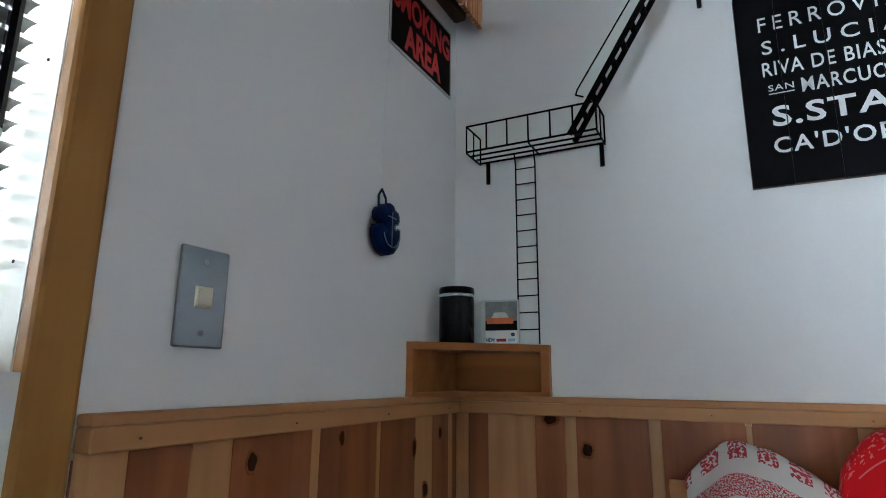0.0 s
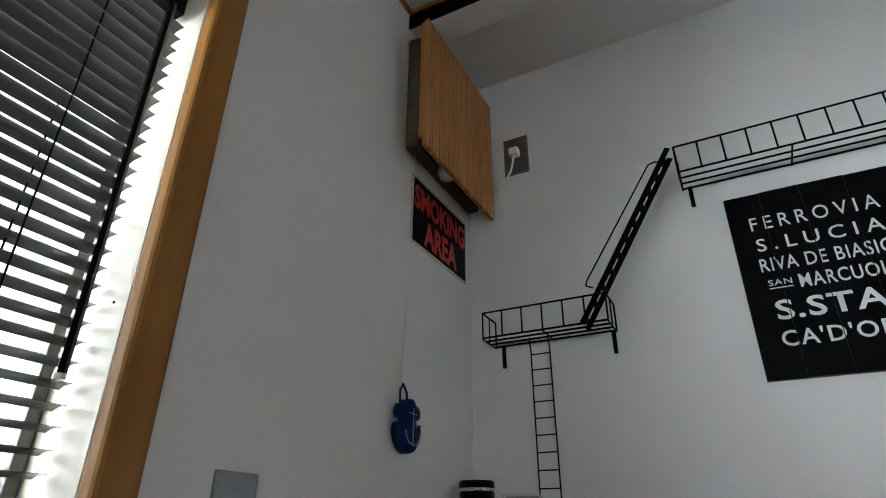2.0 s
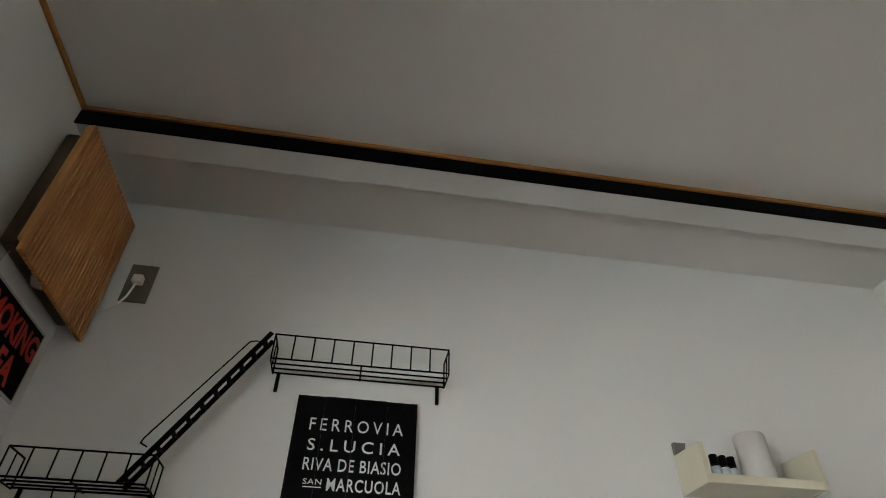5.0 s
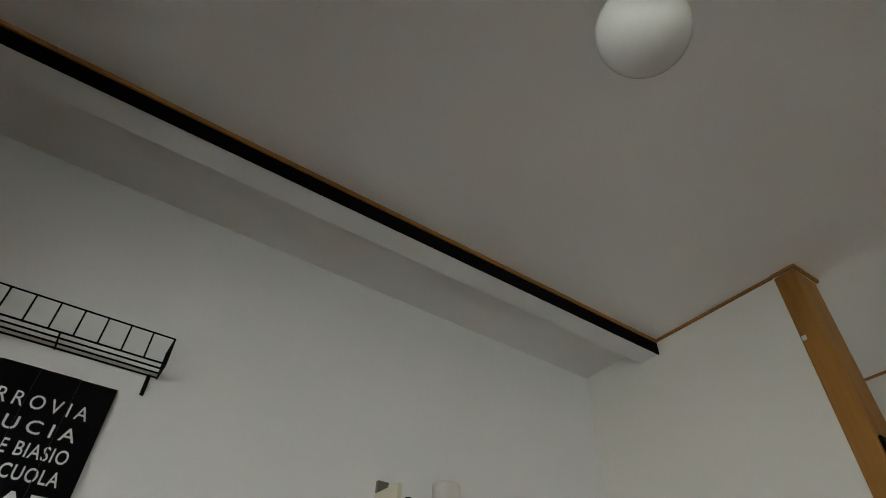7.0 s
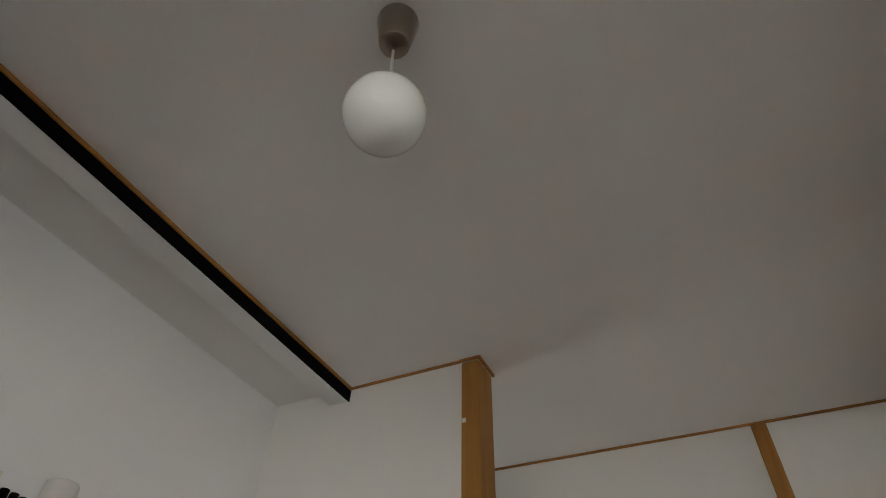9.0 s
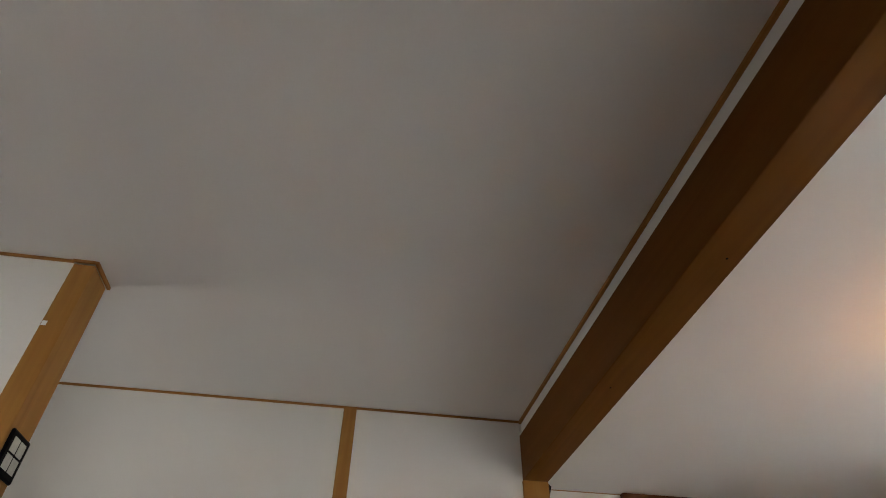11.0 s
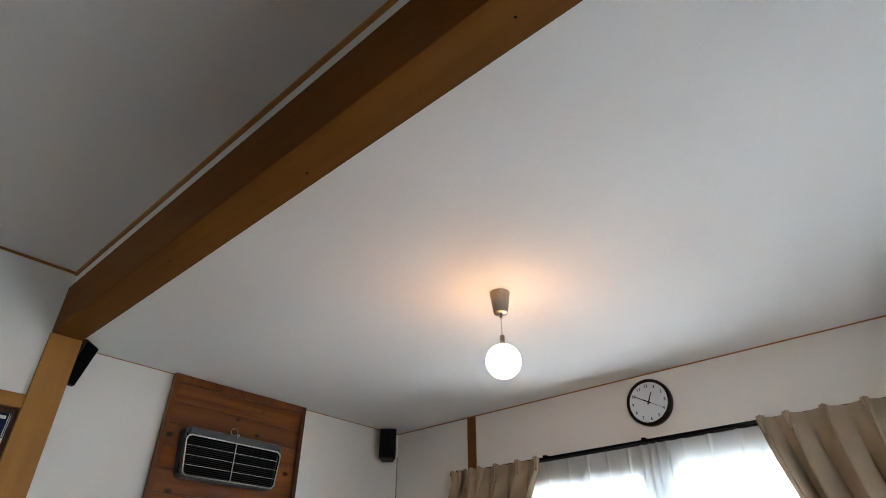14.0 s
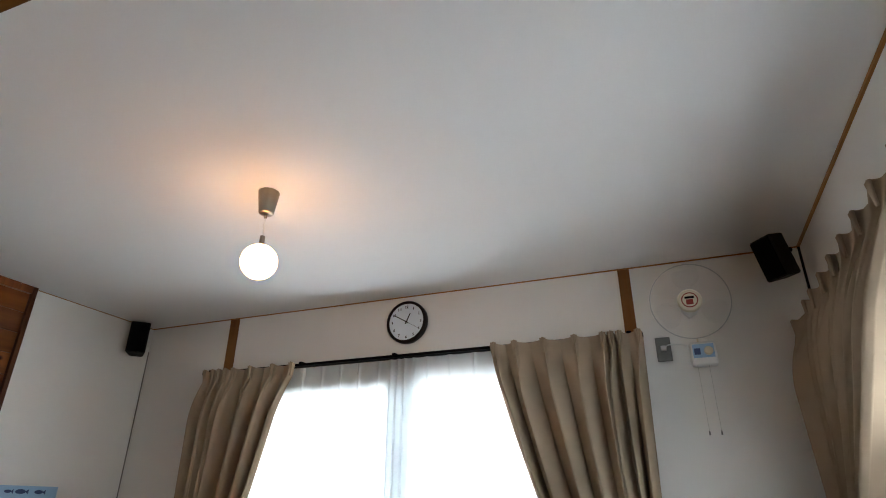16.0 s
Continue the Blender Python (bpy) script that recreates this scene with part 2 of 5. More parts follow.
GREY_PLATE = surface("grey_metal_plate", (0.20, 0.20, 0.185), 0.4, 0.7, vary=0.08, scale=25)
SCREW = surface("screw_steel", (0.35, 0.35, 0.36), 0.35, 1.0)
CREAM = surface("cream_plastic", (0.66, 0.60, 0.46), 0.4, vary=0.03)
WHITE_PLASTIC = surface("white_plastic", (0.78, 0.78, 0.76), 0.4, vary=0.03)
CHROME = surface("chrome", (0.60, 0.61, 0.62), 0.14, 1.0, vary=0.03)
GRILLE_GREY = surface("grey_grille_shell", (0.075, 0.082, 0.09), 0.5, 0.2, vary=0.1, spec=0.2)
BRONZE = surface("brushed_nickel_cup", (0.31, 0.26, 0.21), 0.3, 1.0, vary=0.08, scale=15)
OPAL = surface("opal_glass_unlit", (0.80, 0.82, 0.80), 0.25, vary=0.02, bump=0, coat=0.3)
GLOBE_LIT = glow("opal_glass_lit", (1.0, 0.50, 0.19), 27.0)
NAVY = surface("navy_felt", (0.004, 0.020, 0.085), 0.5, vary=0.25, scale=30, bump=0.3, spec=0.08)
SPEAKER_GREY = surface("dark_grey_speaker_case", (0.022, 0.021, 0.020), 0.6, vary=0.15, scale=30, spec=0.1)
PHOTO_GREY = surface("grey_photo_print", (0.19, 0.20, 0.20), 0.45, vary=0.3, scale=50)
STITCH = surface("faded_blue_stitching", (0.16, 0.25, 0.36), 0.8)
NAVY_SIGN = surface("navy_sign", (0.008, 0.014, 0.055), 0.5, vary=0.1, spec=0.06)
PALE_BLUE = surface("pale_blue_sticker", (0.30, 0.48, 0.68), 0.5, vary=0.06)
DARK_BLUE = surface("dark_blue_print", (0.03, 0.06, 0.18), 0.5)
ORANGE = surface("orange_print", (0.62, 0.13, 0.03), 0.5, vary=0.15, scale=60)
SKY_GREY = surface("grey_print", (0.50, 0.50, 0.47), 0.5, vary=0.15, scale=60)
BOTTLE_LABEL = surface("pale_blue_white_label", (0.50, 0.58, 0.62), 0.5, vary=0.25, scale=120)
DARK_RED = surface("dark_red_print", (0.26, 0.03, 0.02), 0.5)
BROWN_BOX = surface("brown_base", (0.075, 0.050, 0.032), 0.55, vary=0.15)
CREAM_PAINT = surface("cream_shelf_paint", (0.66, 0.62, 0.50), 0.5, vary=0.05, scale=12)
CLOCK_RIM = surface("dark_brown_rim", (0.014, 0.008, 0.007), 0.4, vary=0.2, coat=0.08, spec=0.15)
CLOCK_FACE = surface("clock_face", (0.66, 0.72, 0.78), 0.5, vary=0.02)
ALU = surface("dark_bronze_sash", (0.09, 0.085, 0.08), 0.4, 0.7, vary=0.1)
WHITE_CLOTH = cloth("white_printed_cotton", (0.70, 0.68, 0.66), through_light=0.1)
PRINTED = printed("white_cotton_red_print", (0.58, 0.54, 0.52), (0.42, 0.045, 0.05), ((-0.012, 0.026, 0.040, 210.0, 0.53), (0.048, 0.080, 0.0, 430.0, 0.52), (0.108, 0.150, 0.0, 380.0, 0.50)))
RED_CLOTH = printed("red_cotton_white_print", (0.50, 0.008, 0.012), (0.52, 0.16, 0.16), ((-0.030, 0.028, 0.0, 190.0, 0.40), (0.038, 0.0405, 0.0, 60.0, 0.62)))
CURTAIN = cloth("beige_curtain", (0.345, 0.265, 0.188), through_light=0.04)
DENSE_SHEER = cloth("dense_white_sheer", (0.86, 0.88, 0.91), clear=0.2, through_light=0.55, weave=1400)
SHEER = cloth("white_sheer", (0.86, 0.89, 0.92), clear=0.06, through_light=0.45, weave=1400)
FROSTED = glass("frosted_glass", 0.28, (0.93, 0.97, 1.0), bump=0.5)
PANE = glass("clear_pane")
CLEAR_BLADE = cloth("clear_plastic_blade", (0.85, 0.86, 0.86), clear=0.975, through_light=0.5)
CAN_BLACK = surface("black_gloss_tin", (0.006, 0.006, 0.007), 0.16, vary=0.1, spec=0.15)
CLEAR_CASE = surface("clear_case_edge", (0.55, 0.56, 0.56), 0.2, vary=0.05, coat=0.5)

# ---- building helpers ----


def box(bm, x0, x1, y0, y1, z0, z1, bevel=0.0):
    r = bmesh.ops.create_cube(bm, size=1)
    bmesh.ops.scale(bm, vec=(x1 - x0, y1 - y0, z1 - z0), verts=r["verts"])
    bmesh.ops.translate(bm, vec=((x0 + x1) / 2, (y0 + y1) / 2, (z0 + z1) / 2), verts=r["verts"])
    if bevel:
        edges = list({e for v in r["verts"] for e in v.link_edges})
        bmesh.ops.bevel(bm, geom=edges, offset=bevel, segments=2, affect="EDGES", profile=0.5)
    return bm


def rod(bm, a, b, r, sides=8, r2=None):
    a, b = Vector(a), Vector(b)
    m = Matrix.Translation((a + b) / 2) @ (b - a).to_track_quat("Z", "Y").to_matrix().to_4x4()
    bmesh.ops.create_cone(bm, cap_ends=True, segments=sides, radius1=r, radius2=r if r2 is None else r2, depth=(b - a).length, matrix=m)
    return bm


def tube(bm, pts, r, sides=7):
    for a, b in zip(pts, pts[1:]):
        rod(bm, a, b, r, sides)
    for p in pts[1:-1]:
        bmesh.ops.create_icosphere(bm, subdivisions=1, radius=r, matrix=Matrix.Translation(p))
    return bm


def prism(bm, outline, lift):
    """A flat outline of points, made solid along the vector lift."""
    low = [bm.verts.new(p) for p in outline]
    high = [bm.verts.new(Vector(p) + Vector(lift)) for p in outline]
    bm.faces.new(low)
    bm.faces.new(high[::-1])
    for k in range(len(low)):
        bm.faces.new((low[k], high[k], high[k - 1], low[k - 1]))
    bmesh.ops.recalc_face_normals(bm, faces=bm.faces)
    return bm


def lathe(bm, profile, centre, axis=(0, 0, 1), steps=32):
    """Turns (radius, height) pairs about an axis through centre."""
    q = Vector((0, 0, 1)).rotation_difference(Vector(axis)).to_matrix()
    rings = [[bm.verts.new(Vector(centre) + q @ Vector((r * math.cos(k * math.tau / steps), r * math.sin(k * math.tau / steps), h)))
              for k in range(steps)] for r, h in profile]
    for a, b in zip(rings, rings[1:]):
        for k in range(steps):
            bm.faces.new((a[k - 1], a[k], b[k], b[k - 1]))
    for ring in (rings[0], rings[-1]):
        bm.faces.new(ring)
    bmesh.ops.remove_doubles(bm, verts=bm.verts, dist=1e-5)
    bmesh.ops.recalc_face_normals(bm, faces=bm.faces)
    for f in bm.faces:
        f.smooth = len(f.verts) == 4
    return bm


def mesh_of(name, bm, material):
    me = bpy.data.meshes.new(name)
    bm.to_mesh(me)
    bm.free()
    me.materials.append(material)
    return me


def solid(name, bm, material, label="", category="", kind="", group=""):
    return tagged(new(name, mesh_of(name, bm, material)), label, category, group, kind)


def thing(name, at, label, category, group=""):
    ob = new(name)
    ob.location = at
    ob.empty_display_size = 0.05
    return tagged(ob, label, category, group)


def held(ob, parent):
    """Parents ob, built at its world place, under parent."""
    ob.parent = parent
    base = parent.location if parent.type == "EMPTY" else Vector((0, 0, 0))
    ob.matrix_parent_inverse = Matrix.Translation(-base)
    return ob


def part(name, bm, material, parent, label=""):
    return held(tagged(new(name, mesh_of(name, bm, material)), label), parent)


def cuboid(*a, bevel=0.0):
    return box(bmesh.new(), *a, bevel=bevel)


def letters(text, m, wide, high, thick=0.0006, bold=0.0, space=1.0):
    """Lettering as a bmesh, fitted into wide x high, lower left corner at the pose m."""
    cu = bpy.data.curves.new("lettering", "FONT")
    cu.body, cu.extrude, cu.offset, cu.resolution_u = text, 0.02, bold, 3
    cu.space_character = space
    tmp = bpy.data.objects.new("lettering", cu)
    scene.collection.objects.link(tmp)
    me = bpy.data.meshes.new_from_object(tmp.evaluated_get(bpy.context.evaluated_depsgraph_get()))
    bpy.data.objects.remove(tmp)
    bm = bmesh.new()
    bm.from_mesh(me)
    bpy.data.meshes.remove(me)
    xs, ys = [v.co.x for v in bm.verts], [v.co.y for v in bm.verts]
    x0, y0, sx, sy = min(xs), min(ys), wide / (max(xs) - min(xs)), high / (max(ys) - min(ys))
    for v in bm.verts:
        v.co = m @ Vector(((v.co.x - x0) * sx, (v.co.y - y0) * sy, (v.co.z / 0.02 + 1) / 2 * thick))
    return bm


def facing_south(x, y, z):
    return Matrix.Translation((x, y, z)) @ Matrix(((1, 0, 0, 0), (0, 0, -1, 0), (0, 1, 0, 0), (0, 0, 0, 1)))


def facing_north(x, y, z):
    return Matrix.Translation((x, y, z)) @ Matrix(((-1, 0, 0, 0), (0, 0, 1, 0), (0, 1, 0, 0), (0, 0, 0, 1)))


def facing_east(x, y, z):
    return Matrix.Translation((x, y, z)) @ Matrix(((0, 0, 1, 0), (1, 0, 0, 0), (0, 1, 0, 0), (0, 0, 0, 1)))


def wall_with_hole(name, axis, p0, p1, a0, a1, z1, hole, material):
    """A wall from the floor to z1 between p0 and p1 in depth, a0 to a1 along, with a window hole (a, a, z, z)."""
    bm = bmesh.new()
    h0, h1, hz0, hz1 = hole
    for u0, u1, w0, w1 in ((a0, h0, 0, z1), (h1, a1, 0, z1), (h0, h1, 0, hz0), (h0, h1, hz1, z1)):
        if axis == "x":
            box(bm, p0, p1, u0, u1, w0, w1)
        else:
            box(bm, u0, u1, p0, p1, w0, w1)
    bmesh.ops.remove_doubles(bm, verts=bm.verts, dist=1e-4)
    return solid(name, bm, material, kind="structure")


# ---- floor, ceiling and walls ----
solid("floor", cuboid(-1.0, 3.8, -4.0, 2.7, -0.1, 0.0), FLOOR, "brown wooden floor boards", "floor", "structure")
solid("ceiling", cuboid(-1.0, 3.8, BEAM_S + 0.005, 2.7, ZC, ZC + 0.1), CEILING, "white papered flat ceiling", "ceiling", "structure")
solid("ceiling_far", cuboid(-1.0, 3.8, -4.0, BEAM_S + 0.005, ZB, ZB + 0.1), CEILING, "white papered flat ceiling", "ceiling", "structure")

WIN = (-0.80, 0.594, 1.14, 1.975)
wall_with_hole("wall_west", "x", XW - 0.20, XW, BEAM_S + 0.005, YN + 0.15, ZC, WIN, PAPER)
solid("wall_north", cuboid(XW, XP + 0.12, YN, YN + 0.15, 0, ZC), PAPER, kind="structure")
solid("wall_partition", cuboid(XP, XP + 0.117, POST_S + 0.065, YN, 0, ZC), PAPER_WARM, kind="structure")
wall_with_hole("wall_recess", "y", 2.2, 2.35, XP + 0.117, XE + 0.10, ZC, (2.10, 2.74, 0.85, 1.85), PAPER)
solid("wall_recess_side", cuboid(XP - 0.05, XP + 0.117, YN + 0.15, 2.35, 0, ZC), PAPER, kind="structure")
solid("wall_east", cuboid(XE, XE + 0.12, -0.21, 2.2, 0, ZC), PAPER_WARM, kind="structure")
solid("wall_over_doors", cuboid(XE, XE + 0.12, BEAM_N, -0.266, 1.92, ZC), PAPER_WARM, kind="structure")
solid("wall_behind_doors", cuboid(XE + 0.12, XE + 0.17, BEAM_N, -0.15, 0, 2.0), PAPER, kind="structure")
solid("wall_return", cuboid(XE + 0.11, XEB + 0.15, BEAM_S, BEAM_N, 0, ZC), PAPER_WARM, kind="structure")
solid("wall_east_far", cuboid(XEB, XEB + 0.15, YS, BEAM_S, 0, ZB), PAPER_WARM, kind="structure")
SOUTH_HOLE = (0.46, 2.66, 0.45, 1.836)
wall_with_hole("wall_south", "y", YS - 0.15, YS, XWB - 0.2, XEB + 0.15, ZB, SOUTH_HOLE, PAPER_WARM)
WEST_HOLE = (-2.70, -1.40, 0.70, 1.66)
wall_with_hole("wall_west_far", "x", XWB - 0.18, XWB, YS, BEAM_S + 0.005, ZB, WEST_HOLE, PAPER_WARM)
solid("wall_over_beam", cuboid(XW, XE, BEAM_S + 0.005, BEAM_N - 0.012, BEAM_TOP, ZC), WHITE_TRIM, kind="structure")

DAY = glow("daylight_backdrop", (0.90, 0.95, 1.0), 2.4)
solid("backdrop", cuboid(-2.45, -2.40, -2.8, 3.8, 1.15, 3.9), DAY, "bright pale daylight outside the window", "backdrop", "structure")

# ceiling and picture trims
solid("trim_north", cuboid(XW, XP, 1.111, 1.123, ZC - 0.012, ZC, bevel=0.002), TRIM_X, "thin brown ceiling trim", "trim", "structure")
solid("trim_west", cuboid(XW, XW + 0.010, BEAM_N, 1.119, ZC - 0.012, ZC, bevel=0.002), TRIM_Y, "thin brown ceiling trim", "trim", "structure")
solid("trim_partition", cuboid(XP - 0.008, XP, POST_S + 0.065, 1.111, ZC - 0.010, ZC, bevel=0.002), TRIM_Y, "thin brown ceiling trim", "trim", "structure")
solid("trim_east", cuboid(XE - 0.008, XE, BEAM_N, 2.2, ZC - 0.010, ZC, bevel=0.002), TRIM_Y, "thin brown ceiling trim", "trim", "structure")
solid("trim_beam", cuboid(XW, XE, BEAM_N - 0.012, BEAM_N, ZC - 0.014, ZC, bevel=0.002), TRIM_X, "thin brown ceiling trim", "trim", "structure")
solid("trim_south", cuboid(XWB, XEB, YS, YS + 0.006, ZB - 0.006, ZB), TRIM_X, "thin brown ceiling trim", "trim", "structure")
solid("trim_east_far", cuboid(XEB - 0.004, XEB, YS, BEAM_S, ZB - 0.004, ZB), TRIM_Y, "thin brown ceiling trim", "trim", "structure")
solid("trim_west_far", cuboid(XWB, XWB + 0.010, YS, BEAM_S, ZB - 0.012, ZB), TRIM_Y, "thin brown ceiling trim", "trim", "structure")

# batten box that hangs under the ceiling before the north wall
batten = tagged(new("ceiling_batten", mesh_of("batten", cuboid(XW, XP, 1.123, 1.204, ZC - 0.056, ZC, bevel=0.002), WHITE_TRIM)),
                "white boxed batten with a black front under the ceiling", "batten", kind="structure")
part("front_strip", cuboid(XW, XP, 1.117, 1.122, ZC - 0.058, ZC - 0.013), BATTEN, batten, "matt black front strip")

# beam and posts
beam = solid("beam", cuboid(XW, XE - 0.001, BEAM_S, BEAM_N, BEAM_Z, BEAM_TOP, bevel=0.003), BEAM, "brown stained wooden ceiling beam between the rooms", "beam", "structure")
for k, (x, y) in enumerate(((0.62, -1.06), (1.25, -1.075), (1.9, -1.05))):
    part("nail", rod(bmesh.new(), (x, y, BEAM_Z - 0.001), (x, y, BEAM_Z + 0.004), 0.003), IRON, beam)
solid("post_beam", cuboid(XE - 0.012, XE + 0.11, BEAM_S, BEAM_N + 0.002, 0, BEAM_Z, bevel=0.003), POST, "light brown square wooden post under the beam", "post", "structure")
corner_post = solid("post_partition", cuboid(XP - 0.003, XP + 0.118, POST_S, POST_S + 0.065, 0, ZC - 0.012, bevel=0.004), POST, "light brown wooden post at the end of the partition wall", "post", "structure")
cap = bmesh.new()
box(cap, XP - 0.012, XP + 0.125, POST_S - 0.010, POST_S + 0.0, ZC - 0.013, ZC - 0.001, bevel=0.002)
box(cap, XP - 0.012, XP - 0.003, POST_S, POST_S + 0.068, ZC - 0.008, ZC - 0.001)
part("cap_trim", cap, TRIM_X, corner_post)
part("paper_scrap", cuboid(XP - 0.0045, XP - 0.0028, 0.643, 0.656, 2.193, 2.208), WHITE_PLASTIC, corner_post, "torn scrap of white paper")
solid("post_east", cuboid(XE - 0.010, XE + 0.10, -0.266, -0.210, 0, ZC - 0.010, bevel=0.003), POST, "light brown wooden wall post", "post", "structure")
solid("lintel_doors", cuboid(XE - 0.012, XE + 0.10, BEAM_N + 0.002, -0.266, 1.873, 1.922, bevel=0.003), POST_H, "light brown wooden lintel over the sliding doors", "lintel", "structure")
solid("post_south_a", cuboid(2.796, 2.866, YS - 0.02, YS + 0.008, 0, ZB - 0.009), POST_BACKLIT, "brown wooden wall post", "post", "structure")
solid("post_south_b", cuboid(0.263, 0.322, YS - 0.02, YS + 0.008, 0, ZB - 0.009), POST_BACKLIT, "brown wooden wall post", "post", "structure")
solid("post_window", cuboid(XW - 0.02, XW + 0.006, 0.5915, 0.644, 0, ZC - 0.012, bevel=0.006), POST, "light brown wooden post beside the window", "post", "structure")

# ---- sliding doors ----


def sliding_door(y0, y1, x, label):
    d = thing("sliding_door", (x, (y0 + y1) / 2, 0), label, "sliding door", "sliding paper doors")
    part("panel", cuboid(x + 0.004, x + 0.018, y0 + 0.012, y1 - 0.012, 0.03, 1.848), PAPER_WARM, d)
    for a, b in ((y0, y0 + 0.014), (y1 - 0.014, y1)):
        part("stile", cuboid(x, x + 0.022, a, b, 0.015, 1.868, bevel=0.002), FUSUMA_FRAME, d)
    part("top_rail", cuboid(x, x + 0.022, y0 + 0.014, y1 - 0.014, 1.850, 1.868, bevel=0.002), FUSUMA_FRAME, d)
    part("bottom_rail", cuboid(x, x + 0.022, y0 + 0.014, y1 - 0.014, 0.015, 0.035, bevel=0.002), FUSUMA_FRAME, d)
    return d


sliding_door(-0.998, -0.609, XE + 0.004, "white papered sliding door with a dark red lacquered frame")
sliding_door(-0.633, -0.268, XE + 0.030, "white papered sliding door behind its neighbour, dark red frame")

# navy sticker on the near door
st = thing("wall_sticker", (XE + 0.008, -0.935, 1.77), "square navy sticker with white border and lettering on the door", "sticker")
part("plate", cuboid(XE + 0.0055, XE + 0.0079, -0.982, -0.889, 1.768, 1.858, bevel=0.0008), NAVY_SIGN, st)
fr = bmesh.new()
for a in ((-0.978, -0.893, 1.8525, 1.8540), (-0.978, -0.893, 1.7720, 1.7735), (-0.978, -0.9765, 1.7735, 1.8525), (-0.8945, -0.893, 1.7735, 1.8525)):
    box(fr, XE + 0.0043, XE + 0.0054, *a)
part("border", fr, SIGN_WHITE, st)
for y0, y1, z0, z1 in ((-0.970, -0.939, 1.831, 1.842), (-0.933, -0.902, 1.831, 1.842), (-0.951, -0.920, 1.790, 1.795), (-0.962, -0.909, 1.780, 1.783)):
    part("word_bar", cuboid(XE + 0.0042, XE + 0.0054, y0, y1, z0, z1), SIGN_WHITE, st)
an = bmesh.new()
for y0, y1, z0, z1 in ((-0.9365, -0.9345, 1.801, 1.824), (-0.942, -0.929, 1.818, 1.820), (-0.944, -0.927, 1.801, 1.803)):
    box(an, XE + 0.0042, XE + 0.0054, y0, y1, z0, z1)
part("emblem", an, SIGN_WHITE, st)

# black plate with pale blocks on the corner post
pl = thing("wall_plate", (XP + 0.058, POST_S, 1.80), "black framed plate with pale blurred blocks on the post", "wall plate")
part("frame", cuboid(XP + 0.004, XP + 0.112, POST_S - 0.010, POST_S, 1.785, 1.897, bevel=0.006), BLACK, pl)
for k in range(2):
    for j in range(2):
        part("pale_block", cuboid(XP + 0.022 + k * 0.038, XP + 0.054 + k * 0.038, POST_S - 0.0115, POST_S - 0.0095, 1.803 + j * 0.042, 1.839 + j * 0.042, bevel=0.0006), SKY_GREY, pl)

# ---- west window with its blind ----
win = thing("window_1", (XW - 0.1, -0.11, 1.14), "", "window")
win["kind"] = "structure"
GX = XW - 0.130
part("jamb", cuboid(XW - 0.19, XW - 0.0205, 0.5925, 0.5955, WIN[2], WIN[3]), JAMB, win, "cream painted window jamb with small screw holes")
for z in (1.243, 1.455):
    part("screw_hole", rod(bmesh.new(), (XW - 0.045, 0.5915, z), (XW - 0.045, 0.594, z), 0.0018, 8), IRON, win)
part("sill", cuboid(XW - 0.19, XW - 0.002, WIN[0], 0.591, WIN[2] - 0.030, WIN[2], bevel=0.003), POST_H, win, "light brown wooden window sill")
part("lintel", cuboid(XW - 0.19, XW + 0.014, WIN[0], 0.591, WIN[3], WIN[3] + 0.068, bevel=0.003), POST_H, win, "light brown wooden window lintel")
part("glass", cuboid(GX - 0.004, GX, WIN[0], 0.576, WIN[2] + 0.03, WIN[3] - 0.02), FROSTED, win, "frosted wavy glass").visible_shadow = False
for y0, y1 in ((0.576, 0.592), (-0.13, -0.09), (WIN[0], WIN[0] + 0.04)):
    part("sash_stile", cuboid(GX - 0.02, GX + 0.012, y0, y1, WIN[2], WIN[3], bevel=0.002), ALU, win, "dark bronze sash stile")
for z0, z1 in ((WIN[2], WIN[2] + 0.032), (WIN[3] - 0.025, WIN[3])):
    part("sash_rail", cuboid(GX - 0.02, GX + 0.012, WIN[0] + 0.04, 0.576, z0, z1, bevel=0.002), ALU, win, "dark bronze sash rail")

blind = thing("venetian_blind", (-0.645, -0.10, 1.15), "dark brown venetian blind with open slats in the window", "blind")
part("headrail", cuboid(-0.668, -0.622, WIN[0] + 0.01, 0.580, 1.905, 1.972, bevel=0.002), BLACK, blind)
for y in (0.514, 0.559):
    part("screw", rod(bmesh.new(), (-0.6225, y, 1.94), (-0.6195, y, 1.94), 0.004), SCREW, blind)
SLAT_Y0, SLAT_Y1 = WIN[0] + 0.015, 0.586
sb = bmesh.new()
prof = []
for k in range(7):
    u = k / 6 - 0.5
    prof.append((u * 0.0255, 0.0022 * (1 - 4 * u * u)))
tilt = radians(8)
prof = [(x * math.cos(tilt) - z * math.sin(tilt), x * math.sin(tilt) + z * math.cos(tilt)) for x, z in prof]
prism(sb, [(x, SLAT_Y0, z) for x, z in prof] + [(x, SLAT_Y0, z - 0.0006) for x, z in prof[::-1]], (0, SLAT_Y1 - SLAT_Y0, 0))
slat_mesh = mesh_of("slat", sb, SLAT)
SLAT_STEP = 0.0228
for k in range(32):
    ob = new("slat", slat_mesh)
    ob.parent = blind
    ob.location = Vector((-0.651 + 0.045 * max(0.0, k * SLAT_STEP - 0.37), 0, 1.178 + k * SLAT_STEP + random.uniform(-0.0006, 0.0006))) - blind.location
part("bottom_rail", cuboid(-0.657, -0.634, SLAT_Y0, SLAT_Y1, 1.142, 1.162, bevel=0.004), BLACK, blind)
